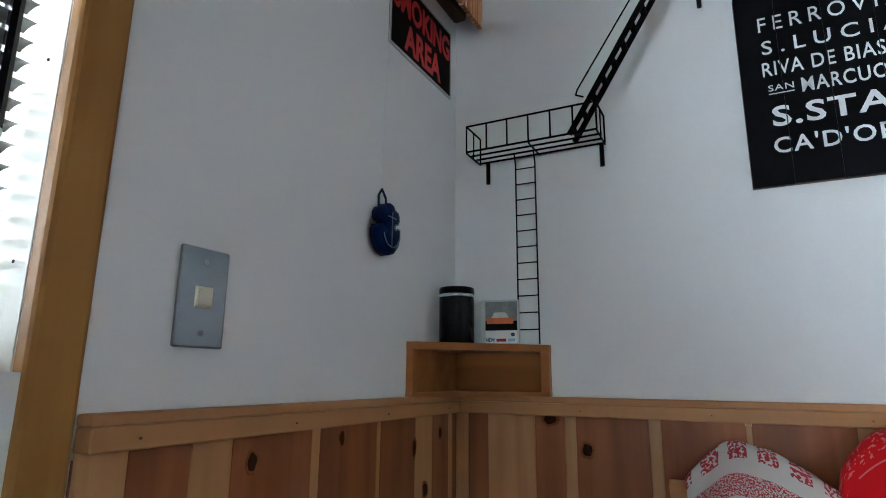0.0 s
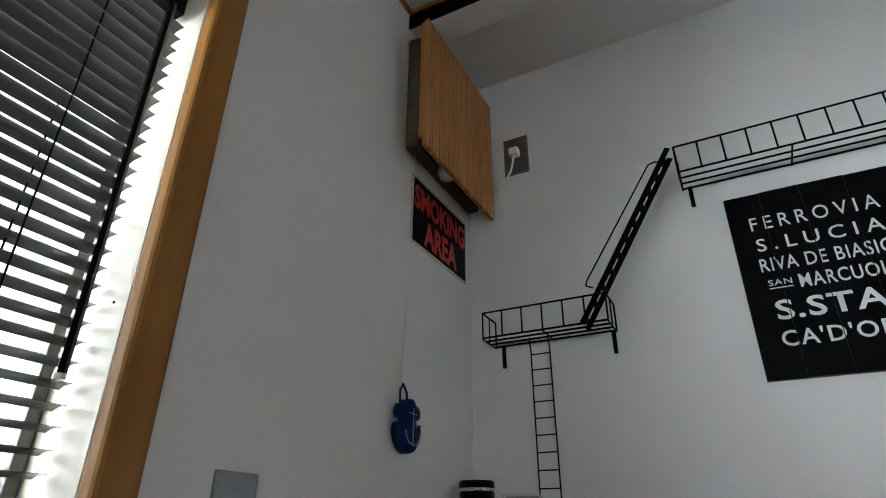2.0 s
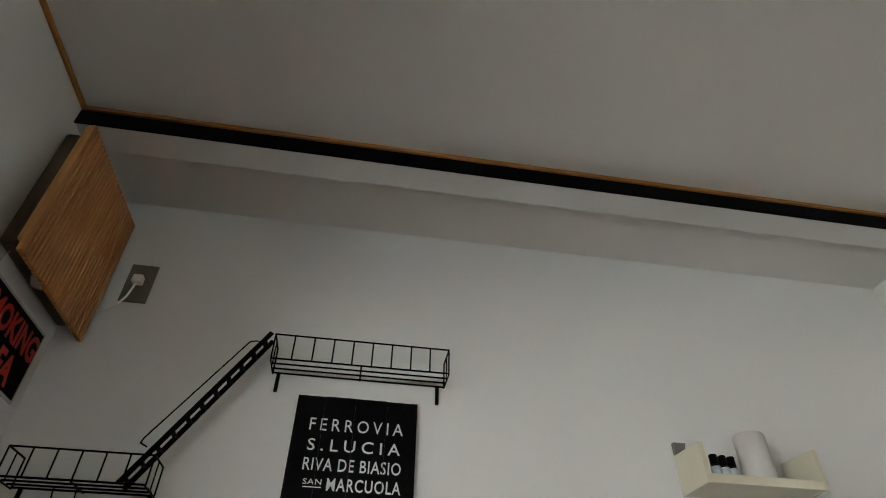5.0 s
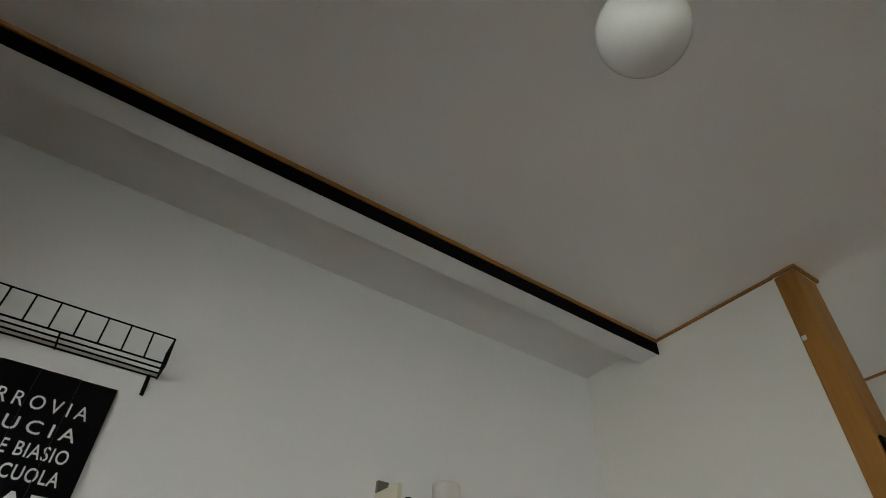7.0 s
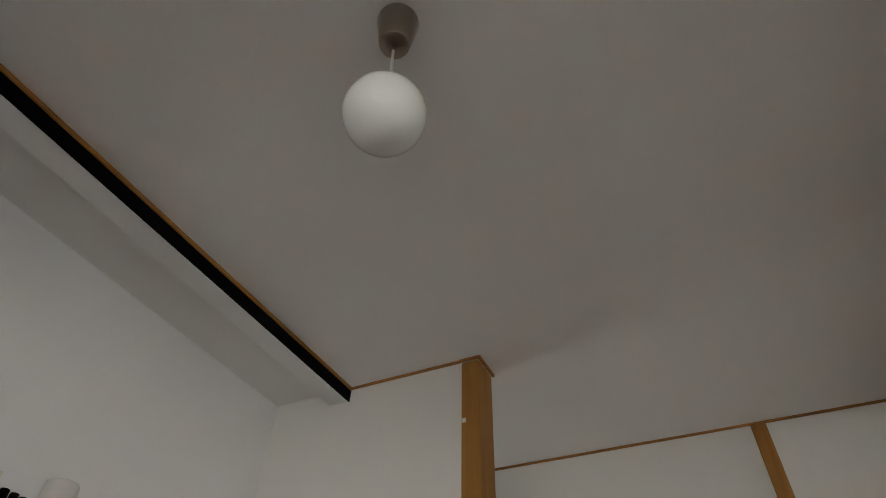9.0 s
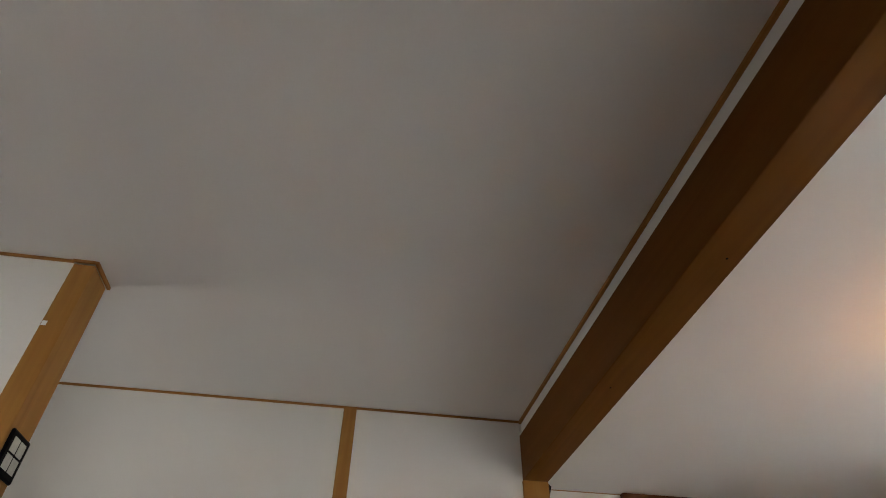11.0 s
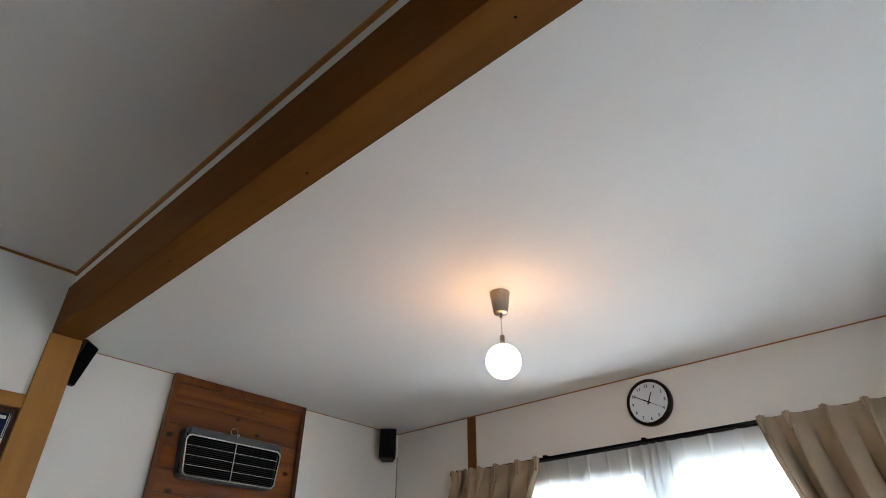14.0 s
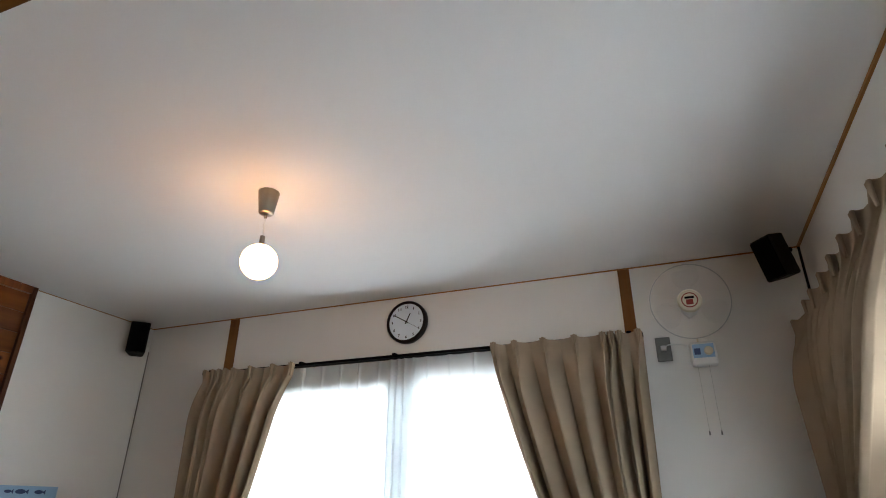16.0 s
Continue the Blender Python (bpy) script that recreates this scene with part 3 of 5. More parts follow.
for y in (0.484, 0.344, 0.05, -0.30, -0.60):
    for x in (-0.6322, -0.6588):
        part("ladder_cord", rod(bmesh.new(), (x, y, 1.155), (x, y, 1.91), 0.0013, 6), BLACK, blind)
part("wand", rod(bmesh.new(), (-0.612, 0.5545, 1.362), (-0.614, 0.5545, 1.90), 0.0060, 6), CAN_BLACK, blind, "glossy black tilt wand")
part("wand_tip", rod(bmesh.new(), (-0.612, 0.5545, 1.357), (-0.612, 0.5545, 1.363), 0.0062, 10), CLEAR_CASE, blind)

# ---- wainscot ----


def wainscot(name, along, start, end, depth, rail_mat, cuts):
    """Vertical boards under a rail; along is the axis that they run on."""
    t = 0.012

    def put(a0, a1, d0, d1, z0, z1, bevel=0.0):
        return cuboid(a0, a1, depth - d1, depth - d0, z0, z1, bevel=bevel) if along == "x" else cuboid(depth + d0, depth + d1, a0, a1, z0, z1, bevel=bevel)

    back = solid(name, put(start, end, 0.0, 0.003, 0, 1.06), CEDAR_RED, "red and pale cedar board wainscot under a rail", "wainscot", "structure")
    a = start
    for w in cuts:
        b, tone = min(a + abs(w), end), w < 0
        if b - a < 0.004:
            break
        part("board", put(a + 0.0003, b - 0.0003, 0.003, t, 0.0, 1.066, bevel=0.0008), (CEDAR_RED, CEDAR_PALE)[tone], back)
        a = b
    rail = put(start, end, 0.0, 0.026, 1.066, 1.090, bevel=0.002)
    part("rail", rail, rail_mat, back, "light cedar cap rail")
    part("rail_lip", put(start, end, 0.0, 0.0245, 1.0902, 1.102, bevel=0.002), rail_mat, back)
    n = 0.0275
    a = start + 0.05
    while a < end:
        p = (a, depth - n + 0.0025, 1.077) if along == "x" else (depth + n - 0.0025, a, 1.077)
        q = (a, depth - n + 0.0008, 1.077) if along == "x" else (depth + n + 0.0003, a, 1.077)
        part("nail", rod(bmesh.new(), p, q, 0.0014, 8), ALU, back)
        a += 0.23
    return back


# board widths; a minus marks a pale board
west_boards = wainscot("wainscot_west", "y", 0.646, YN - 0.013, XW, RAIL_Y, (-0.05, 0.076, -0.059, 0.147, -0.018, 0.148, -0.012, 0.118, -0.068, 0.07, -0.018, 0.1))
north_boards = wainscot("wainscot_north", "x", XW, XP, YN, RAIL, (-0.039, 0.045, -0.101, 0.060, -0.022, 0.135, -0.021, 0.138, -0.009, 0.15, -0.03, 0.14, -0.08, 0.12, -0.02, 0.13, -0.03, 0.14, -0.06, 0.12, -0.03, 0.15, -0.05, 0.14, -0.04, 0.13, -0.05, 0.15, -0.04, 0.15))


def knot(back, centre, axis, wide, high):
    """A dark oval knot with a reddish ring, let into a board."""
    for name, grow, lift, mt in (("knot_ring", 1.45, 0.0002, KNOT_RING), ("knot", 1.0, 0.0005, KNOT)):
        b = lathe(bmesh.new(), [(0.0, -0.002), (1.0, -0.002), (1.0, lift - 0.0002), (0.9, lift), (0.0, lift)], (0, 0, 0), axis=axis, steps=18)
        flat = Vector((1, 1, 1)) - Vector([abs(v) for v in axis])
        for v in b.verts:
            v.co *= 1 + 0.35 * noise.noise(v.co * 1.3 + Vector(centre) * 40)
            v.co = Vector(centre) + Vector((v.co.x * (wide * grow if flat.x else 1), v.co.y * (wide * grow if flat.y else 1), v.co.z * high * grow))
        part(name, b, mt, back)


for y, z, w, h in ((0.865, 1.034, 0.008, 0.011), (1.047, 1.047, 0.006, 0.010), (1.270, 1.009, 0.006, 0.015), (1.315, 0.931, 0.010, 0.013), (1.375, 1.030, 0.005, 0.010)):
    knot(west_boards, (XW + 0.012, y, z), (1, 0, 0), w, h)
for x, z, w, h in ((-0.357, 1.058, 0.013, 0.008), (-0.285, 1.005, 0.009, 0.012)):
    knot(north_boards, (x, YN - 0.012, z), (0, -1, 0), w, h)

# ---- switch and outlets ----


def wall_plate_box(ob, m, w, h, material, depth=0.006):
    b = bmesh.new()
    box(b, -w / 2, w / 2, -h / 2, h / 2, 0, depth, bevel=0.0026)
    bmesh.ops.transform(b, matrix=m, verts=b.verts)
    return part("plate", b, material, ob)


def at_pose(b, m):
    bmesh.ops.transform(b, matrix=m, verts=b.verts)
    return b


sw = thing("light_switch", (XW, 0.772, 1.228), "brushed steel switch plate with a small cream rocker", "light switch")
m = facing_east(XW, 0.772, 1.228)
wall_plate_box(sw, m, 0.070, 0.118, STEEL)
part("surround", at_pose(cuboid(-0.0125, 0.0125, -0.0125, 0.0125, 0.005, 0.0075, bevel=0.001), m), CREAM, sw)
part("rocker", at_pose(cuboid(-0.0095, 0.0095, -0.0105, 0.0105, 0.0072, 0.0105, bevel=0.0015), m), CREAM, sw)
for v in (-0.042, 0.042):
    part("screw", at_pose(rod(bmesh.new(), (0, v, 0.004), (0, v, 0.0072), 0.0034, 12), m), SCREW, sw)


def outlet(name, m, label, cord):
    o = thing(name, m.translation, label, "power outlet")
    wall_plate_box(o, m, 0.070, 0.120, GREY_PLATE)
    pg = thing("power_plug", m.translation, "white plug with a white cord in the outlet", "power plug")
    part("body", at_pose(cuboid(-0.013, 0.013, -0.010, 0.014, 0.0065, 0.030, bevel=0.004), m), WHITE_PLASTIC, pg)
    part("cord", tube(bmesh.new(), [m @ Vector(p) if len(p) == 3 else p for p in cord], 0.0028), WHITE_PLASTIC, pg)
    return o


outlet("power_outlet", facing_south(-0.4275, YN, 2.152), "grey metal outlet plate with a white plug", [(0, -0.008, 0.022), (-0.003, -0.03, 0.024), (-0.010, -0.055, 0.022), (-0.024, -0.078, 0.02), (-0.042, -0.094, 0.018), (-0.065, -0.103, 0.02), (-0.090, -0.105, 0.022)])
outlet("power_outlet", facing_north(0.151, YS, 1.968), "grey metal outlet plate with a plugged fan cord", [(0.006, 0.0, 0.024), (0.02, 0.014, 0.026), (0.05, 0.016, 0.026), (0.09, 0.010, 0.03), (0.115, 0.0, 0.03)])

# ---- slatted wall lamp ----
vl = thing("wall_lamp", (XW, 1.29, 2.0), "wall lamp with a brown base and natural wood slatted shade, unlit", "wall lamp")
part("base", cuboid(XW, XW + 0.035, 1.118, 1.456, 2.0, 2.335, bevel=0.008), BROWN_BOX, vl)
for y in (1.145, 1.425):
    for z in (2.05, 2.17, 2.29):
        part("standoff", rod(bmesh.new(), (XW + 0.033, y, z), (XW + 0.062, y, z), 0.008, 10), SLAT_WOOD, vl)
part("shade_board", cuboid(-0.510, -0.500, 1.074, 1.434, 1.980, 2.320, bevel=0.002), SLAT_WOOD, vl)
for k in range(25):
    y = 1.072 + (k + 0.5) * 0.364 / 25
    w = 0.0052 if 0 < k < 24 else 0.0065
    part("shade_slat", cuboid(-0.500, -0.488, y - w, y + w, 1.953, 2.325, bevel=0.002), SLAT_WOOD, vl)
part("bulb", lathe(bmesh.new(), [(0.002, -0.03), (0.016, -0.026), (0.022, -0.01), (0.018, 0.01), (0.012, 0.03), (0.012, 0.05)], (-0.524, 1.235, 2.00), steps=16), OPAL, vl)

# ---- red and black smoking sign ----
sg = thing("smoking_sign", (XW, 1.295, 1.79), "black plastic sign with red lettering and white edge on the wall", "sign")
part("border", cuboid(XW, XW + 0.0025, 1.157, 1.432, 1.785, 1.960, bevel=0.0006), CLEAR_CASE, sg)
part("plate", cuboid(XW + 0.0026, XW + 0.0034, 1.164, 1.425, 1.792, 1.953), SIGN_BLACK, sg)
part("lettering", letters("SMOKING", facing_east(XW + 0.0034, 1.168, 1.877), 0.253, 0.062, bold=0.035), RED_PAINT, sg, "red word SMOKING")
part("lettering", letters("AREA", facing_east(XW + 0.0034, 1.213, 1.800), 0.163, 0.064, bold=0.035), RED_PAINT, sg, "red word AREA")

# ---- blue felt anchor on a string ----
ac = thing("anchor_charm", (XW + 0.012, 1.160, 1.35), "dark blue felt anchor-shaped charm hanging on a thread", "charm")
cy, cz = 1.141, 1.348
right = [(0.0, 0.0), (0.016, 0.005), (0.031, 0.018), (0.038, 0.034), (0.037, 0.051), (0.027, 0.052), (0.018, 0.045), (0.014, 0.051), (0.015, 0.060), (0.028, 0.060), (0.033, 0.067), (0.033, 0.078), (0.027, 0.085), (0.012, 0.087), (0.009, 0.094), (0.0, 0.095)]
outline = [(XW + 0.004, cy + a * 0.87, cz + b) for a, b in right] + [(XW + 0.004, cy - a * 0.87, cz + b) for a, b in right[-2:0:-1]]
body = prism(bmesh.new(), outline, (0.028, 0, 0))
bmesh.ops.bevel(body, geom=[e for e in body.edges if abs(e.verts[0].co.x - e.verts[1].co.x) < 1e-4], offset=0.004, segments=3, affect="EDGES")
for f in body.faces:
    f.smooth = True
part("body", body, NAVY, ac)
mark = bmesh.new()
tube(mark, [(XW + 0.0325, cy, cz + 0.016), (XW + 0.0325, cy, cz + 0.078)], 0.0012)
tube(mark, [(XW + 0.0325, cy - 0.014, cz + 0.068), (XW + 0.0325, cy + 0.014, cz + 0.068)], 0.0012)
tube(mark, [(XW + 0.0325, cy + 0.026 * math.cos(a), cz + 0.040 + 0.026 * math.sin(a)) for a in np.linspace(math.pi * 1.05, math.pi * 1.95, 12)], 0.0012)
tube(mark, [(XW + 0.0325, cy + a * 0.70, cz + 0.047 + (b - 0.047) * 0.86) for a, b in right[1:-1]], 0.0008)
part("stitching", mark, STITCH, ac, "pale stitched anchor outline")
part("loop", tube(bmesh.new(), [(XW + 0.010, cy - 0.012, cz + 0.088), (XW + 0.009, cy - 0.012, cz + 0.110), (XW + 0.008, cy, cz + 0.125), (XW + 0.009, cy + 0.012, cz + 0.110), (XW + 0.010, cy + 0.012, cz + 0.088)], 0.0022), NAVY, ac)
part("thread", rod(bmesh.new(), (XW + 0.004, cy, cz + 0.123), (XW + 0.012, cy + 0.010, 2.002), 0.0007, 5), WHITE_PLASTIC, ac, "thin pale thread")

# ---- corner shelf and what stands on it ----
cs = thing("corner_shelf", (-0.50, 1.40, 1.102), "small brown wooden corner shelf box on the wainscot rail", "shelf")


def corner_plan(inset, z):
    return [(XW + 0.001, YN - 0.001, z), (XW + 0.001, 1.252 + inset, z), (XW + 0.016 - inset * 0.3, 1.252 + inset, z), (-0.353 - inset, 1.446, z), (-0.353 - inset, YN - 0.001, z)]


part("top", prism(bmesh.new(), corner_plan(0, 1.190), (0, 0, 0.014)), SHELF_WOOD, cs)
part("bottom", prism(bmesh.new(), corner_plan(0, 1.1025), (0, 0, 0.008)), SHELF_WOOD, cs)
part("side", prism(bmesh.new(), [(XW + 0.001, 1.253, 1.1105), (XW + 0.016, 1.253, 1.1105), (XW + 0.016, 1.35, 1.1105), (XW + 0.001, 1.35, 1.1105)], (0, 0, 0.0795)), SHELF_WOOD, cs)
part("side", prism(bmesh.new(), [(-0.367, 1.434, 1.1105), (-0.3535, 1.447, 1.1105), (-0.3535, YN - 0.001, 1.1105), (-0.367, YN - 0.001, 1.1105)], (0, 0, 0.0795)), SHELF_WOOD, cs)
part("back", cuboid(XW + 0.001, XW + 0.006, 1.35, YN - 0.001, 1.1105, 1.190), SHELF_WOOD, cs)
part("back", cuboid(XW + 0.006, -0.367, YN - 0.006, YN - 0.001, 1.1105, 1.190), SHELF_WOOD, cs)

tin = thing("storage_tin", (-0.522, 1.368, 1.204), "glossy black round tin with a silver band under the lid", "tin")
part("body", lathe(bmesh.new(), [(0.034, 0.0), (0.036, 0.002), (0.036, 0.092), (0.035, 0.094)], (-0.522, 1.368, 1.2042)), CAN_BLACK, tin)
part("band", lathe(bmesh.new(), [(0.0355, 0.094), (0.0362, 0.0945), (0.0362, 0.1005), (0.0355, 0.101)], (-0.522, 1.368, 1.2042)), CHROME, tin)
part("lid", lathe(bmesh.new(), [(0.0365, 0.101), (0.0365, 0.112), (0.035, 0.1145), (0.0, 0.1145)], (-0.522, 1.368, 1.2042)), CAN_BLACK, tin)

cb = thing("picture_case", (-0.440, 1.412, 1.204), "clear plastic case with an orange printed card standing on the shelf", "case")
m = Matrix.Translation((-0.442, 1.408, 1.2045)) @ pose(0, 0, 0, 0, 0, 8) @ facing_south(0, 0, 0)
part("case", at_pose(cuboid(-0.039, 0.039, 0.0, 0.090, -0.010, 0.008, bevel=0.001), m), CLEAR_CASE, cb)
for nm, a, mt in (("photo", (-0.029, 0.037, 0.0475, 0.086), PHOTO_GREY), ("orange_car", (-0.026, 0.029, 0.041, 0.053), ORANGE), ("road", (-0.029, 0.037, 0.0275, 0.047), BLACK), ("label_band", (-0.029, 0.037, 0.002, 0.027), WHITE_PLASTIC)):
    part(nm, at_pose(cuboid(a[0], a[1], a[2], a[3], 0.0075, 0.0088 + (0.0006 if nm == "orange_car" else 0)), m), mt, cb)
part("car_roof", at_pose(prism(bmesh.new(), [(-0.016, 0.053, 0.0088), (0.020, 0.053, 0.0088), (0.013, 0.064, 0.0088), (-0.010, 0.064, 0.0088)], (0, 0, 0.0006)), m), SKY_GREY, cb)
part("lettering", at_pose(letters("NEW", Matrix.Translation((-0.028, 0.0045, 0.0088)), 0.019, 0.008, bold=0.03), m), DARK_BLUE, cb, "dark blue word NEW")
for x0, x1, mt in ((-0.006, 0.014, RED_PAINT), (0.018, 0.032, PALE_BLUE)):
    part("word_bar", at_pose(cuboid(x0, x1, 0.005, 0.011, 0.0088, 0.0094), m), mt, cb)
part("badge", at_pose(rod(bmesh.new(), (0.028, 0.019, 0.0088), (0.028, 0.019, 0.0094), 0.004, 14), m), DARK_BLUE, cb)

# ---- miniature fire escape ----
fe = thing("fire_escape_shelf", (-0.03, YN, 1.204), "black wire wall shelf shaped as a miniature fire escape", "wall shelf")


def platform(x0, x1, zf, zt, posts, y0=1.382, y1=YN - 0.004, r=0.0020):
    for y in (y0, y0 + 0.027, y0 + 0.053, y1):
        part("floor_wire", rod(bmesh.new(), (x0, y, zf), (x1, y, zf), r + 0.0004, 8), IRON, fe)
    for x in (x0, (x0 + x1) / 2, x1):
        part("cross_wire", rod(bmesh.new(), (x, y0, zf - 0.003), (x, y1, zf - 0.003), r, 8), IRON, fe)
    part("handrail", tube(bmesh.new(), [(x0, y1, zt), (x0, y0, zt), (x1, y0, zt), (x1, y1, zt)], r + 0.0002), IRON, fe)
    for x in np.linspace(x0, x1, posts):
        part("baluster", rod(bmesh.new(), (x, y0, zf), (x, y0, zt), r, 8), IRON, fe)
    for x in (x0, x1):
        part("baluster", rod(bmesh.new(), (x, (y0 + y1) / 2, zf), (x, (y0 + y1) / 2, zt), r * 0.8, 8), IRON, fe)
        part("baluster", rod(bmesh.new(), (x, y1, zf), (x, y1, zt), r, 8), IRON, fe)


platform(-0.506, -0.222, 1.622, 1.682, 7)
platform(-0.034, 0.401, 1.929, 1.995, 10)
for x, zf, zl in ((-0.486, 1.622, 1.569), (-0.229, 1.622, 1.571), (-0.019, 1.931, 1.879), (0.383, 1.931, 1.879)):
    part("leg", tube(bmesh.new(), [(x, YN - 0.006, zf - 0.002), (x, YN - 0.006, zl)], 0.0048, 10), IRON, fe)
S0, S1 = Vector((-0.280, 0, 1.625)), Vector((-0.046, 0, 2.005))
for y in (1.393, 1.436):
    st_b = bmesh.new()
    u = (S1 - S0).normalized()
    n_ = Vector((u.z, 0, -u.x)) * 0.0062
    prism(st_b, [Vector((0, y, 0)) + p for p in (S0 - n_, S0 + n_, S1 + n_, S1 - n_)], (0, 0.0018, 0))
    part("stringer", st_b, IRON, fe)
for k in range(11):
    p = S0.lerp(S1, (k + 0.35) / 11)
    part("step", cuboid(p.x - 0.006, p.x + 0.006, 1.3945, 1.437, p.z - 0.001, p.z + 0.001), IRON, fe)
part("stair_handrail", tube(bmesh.new(), [(-0.248, 1.393, 1.702), (-0.263, 1.393, 1.709), (-0.260, 1.393, 1.720), (-0.093, 1.393, 1.973), (-0.078, 1.393, 1.977), (-0.058, 1.393, 1.970)], 0.0018), IRON, fe)
for x in (-0.4155, -0.3710):
    part("ladder_rail", tube(bmesh.new(), [(x, 1.445, 1.2055), (x, 1.445, 1.600), (x, 1.438, 1.622)], 0.0017), IRON, fe)
for k in range(11):
    z = 1.236 + k * 0.0352
    part("rung", rod(bmesh.new(), (-0.4155, 1.445, z), (-0.3710, 1.445, z), 0.0015, 6), IRON, fe)

# ---- black enamel place-name sign ----
vs = thing("stop_sign_board", (0.187, YN, 1.482), "black board with worn white place names and scuffed edges", "sign board")
PLANKS = (0.040, 0.107, 0.181, 0.259, 0.334)
part("backing", cuboid(0.0394, 0.3346, YN - 0.0045, YN - 0.001, 1.4804, 1.8746, bevel=0.0008), SIGN_EDGE, vs, "bare scuffed edge")
for x0, x1 in zip(PLANKS, PLANKS[1:]):
    up = random.uniform(-0.001, 0.001)
    part("plank", cuboid(x0 + 0.0001, x1 - 0.0001, YN - 0.0125, YN - 0.0046, 1.4815 + up, 1.8735 + up, bevel=0.0004), SIGN_BLACK, vs)


def cut_at_joints(bm):
    """Breaks the lettering where the plank joints run through it."""
    for x in PLANKS[1:-1]:
        for e in (-0.0009, 0.0009):
            bmesh.ops.bisect_plane(bm, geom=bm.verts[:] + bm.edges[:] + bm.faces[:], plane_co=(x + e, 0, 0), plane_no=(1, 0, 0))
        bmesh.ops.delete(bm, geom=[f for f in bm.faces if abs(f.calc_center_median().x - x) < 0.00085], context="FACES")
    return bm


for text, x0, x1, z0, z1, b, sp in (("FERROVIA", 0.078, 0.301, 1.788, 1.818, 0.0, 1.45), ("S.LUCIA", 0.080, 0.297, 1.740, 1.768, 0.004, 1.5), ("RIVA DE BIASIO", 0.077, 0.301, 1.695, 1.7235, 0.006, 1.1), ("SAN", 0.083, 0.124, 1.664, 1.676, 0.0, 1.1), ("MARCUOLA", 0.136, 0.303, 1.652, 1.680, 0.010, 1.12), ("S.STAE", 0.084, 0.300, 1.593, 1.633, 0.018, 1.08), ("CA'D'ORO", 0.081, 0.300, 1.541, 1.5725, 0.012, 1.12)):
    part("lettering", cut_at_joints(letters(text, facing_south(x0, YN - 0.0125, z0), x1 - x0, z1 - z0, bold=b, space=sp)), SIGN_WHITE, vs, "worn white lettering " + text)
part("underline", cuboid(0.083, 0.124, YN - 0.0131, YN - 0.0124, 1.6575, 1.6592), SIGN_WHITE, vs)

# ---- cream wall box shelf ----
ws = thing("box_shelf", (1.16, YN, 1.695), "cream painted wooden box shelf on the wall, half full", "shelf")
part("bottom", cuboid(1.012, 1.312, 1.346, YN - 0.001, 1.695, 1.707, bevel=0.001), CREAM_PAINT, ws)
for x in (1.006, 1.306):
    part("end_panel", prism(bmesh.new(), [(x, 1.344, 1.694), (x, YN - 0.001, 1.694), (x, YN - 0.001, 1.794), (x, 1.344, 1.790)], (0.012, 0, 0)), CREAM_PAINT, ws)
part("bracket", prism(bmesh.new(), [(1.006, YN - 0.001, 1.796), (1.030, YN - 0.001, 1.796), (1.040, YN - 0.001, 1.826), (1.006, YN - 0.001, 1.826)], (0, -0.012, 0)), GREY_PLATE, ws, "small grey metal bracket")
part("front_lip", cuboid(1.018, 1.306, 1.344, 1.350, 1.6945, 1.716, bevel=0.001), CREAM_PAINT, ws)
for k, x in enumerate((1.062, 1.088, 1.113)):
    y = 1.385 + 0.004 * k
    bt = thing("spray_bottle", (x, y, 1.7072), "small dark bottle with a black cap and pale label", "bottle", "small bottles on the box shelf")
    part("body", lathe(bmesh.new(), [(0.010, 0), (0.011, 0.001), (0.011, 0.040), (0.009, 0.043)], (x, y, 1.7073), steps=20), BLACK, bt)
    part("label", lathe(bmesh.new(), [(0.0110, 0.006), (0.0113, 0.006), (0.0113, 0.038), (0.0110, 0.038)], (x, y, 1.7073), steps=20), BOTTLE_LABEL, bt)
    part("cap", lathe(bmesh.new(), [(0.0098, 0.043), (0.0098, 0.066), (0.009, 0.0675), (0, 0.0675)], (x, y, 1.7073), steps=20), BLACK, bt)
lathe_roll = lathe(bmesh.new(), [(0.034, 0), (0.0385, 0.003), (0.0385, 0.130), (0.036, 0.134), (0.016, 0.134), (0.016, 0.11)], (1.194, 1.408, 1.7072))
solid("paper_roll", lathe_roll, WHITE_CLOTH, "white paper roll standing on the box shelf", "paper roll")

# ---- clothes rack with cloths ----
rk = thing("cloth_rack", (0.15, 1.33, 0), "low wooden rail with cloths hung over it by the wall", "rack")
part("pole", rod(bmesh.new(), (-0.128, 1.34, 0.968), (0.62, 1.34, 0.968), 0.014, 14), RAIL, rk)
for x in (-0.06, 0.56):
    part("leg", cuboid(x - 0.012, x + 0.012, 1.328, 1.352, 0, 0.955), RAIL_Y, rk)
    part("foot", cuboid(x - 0.012, x + 0.012, 1.20, 1.42, 0, 0.02), RAIL_Y, rk)


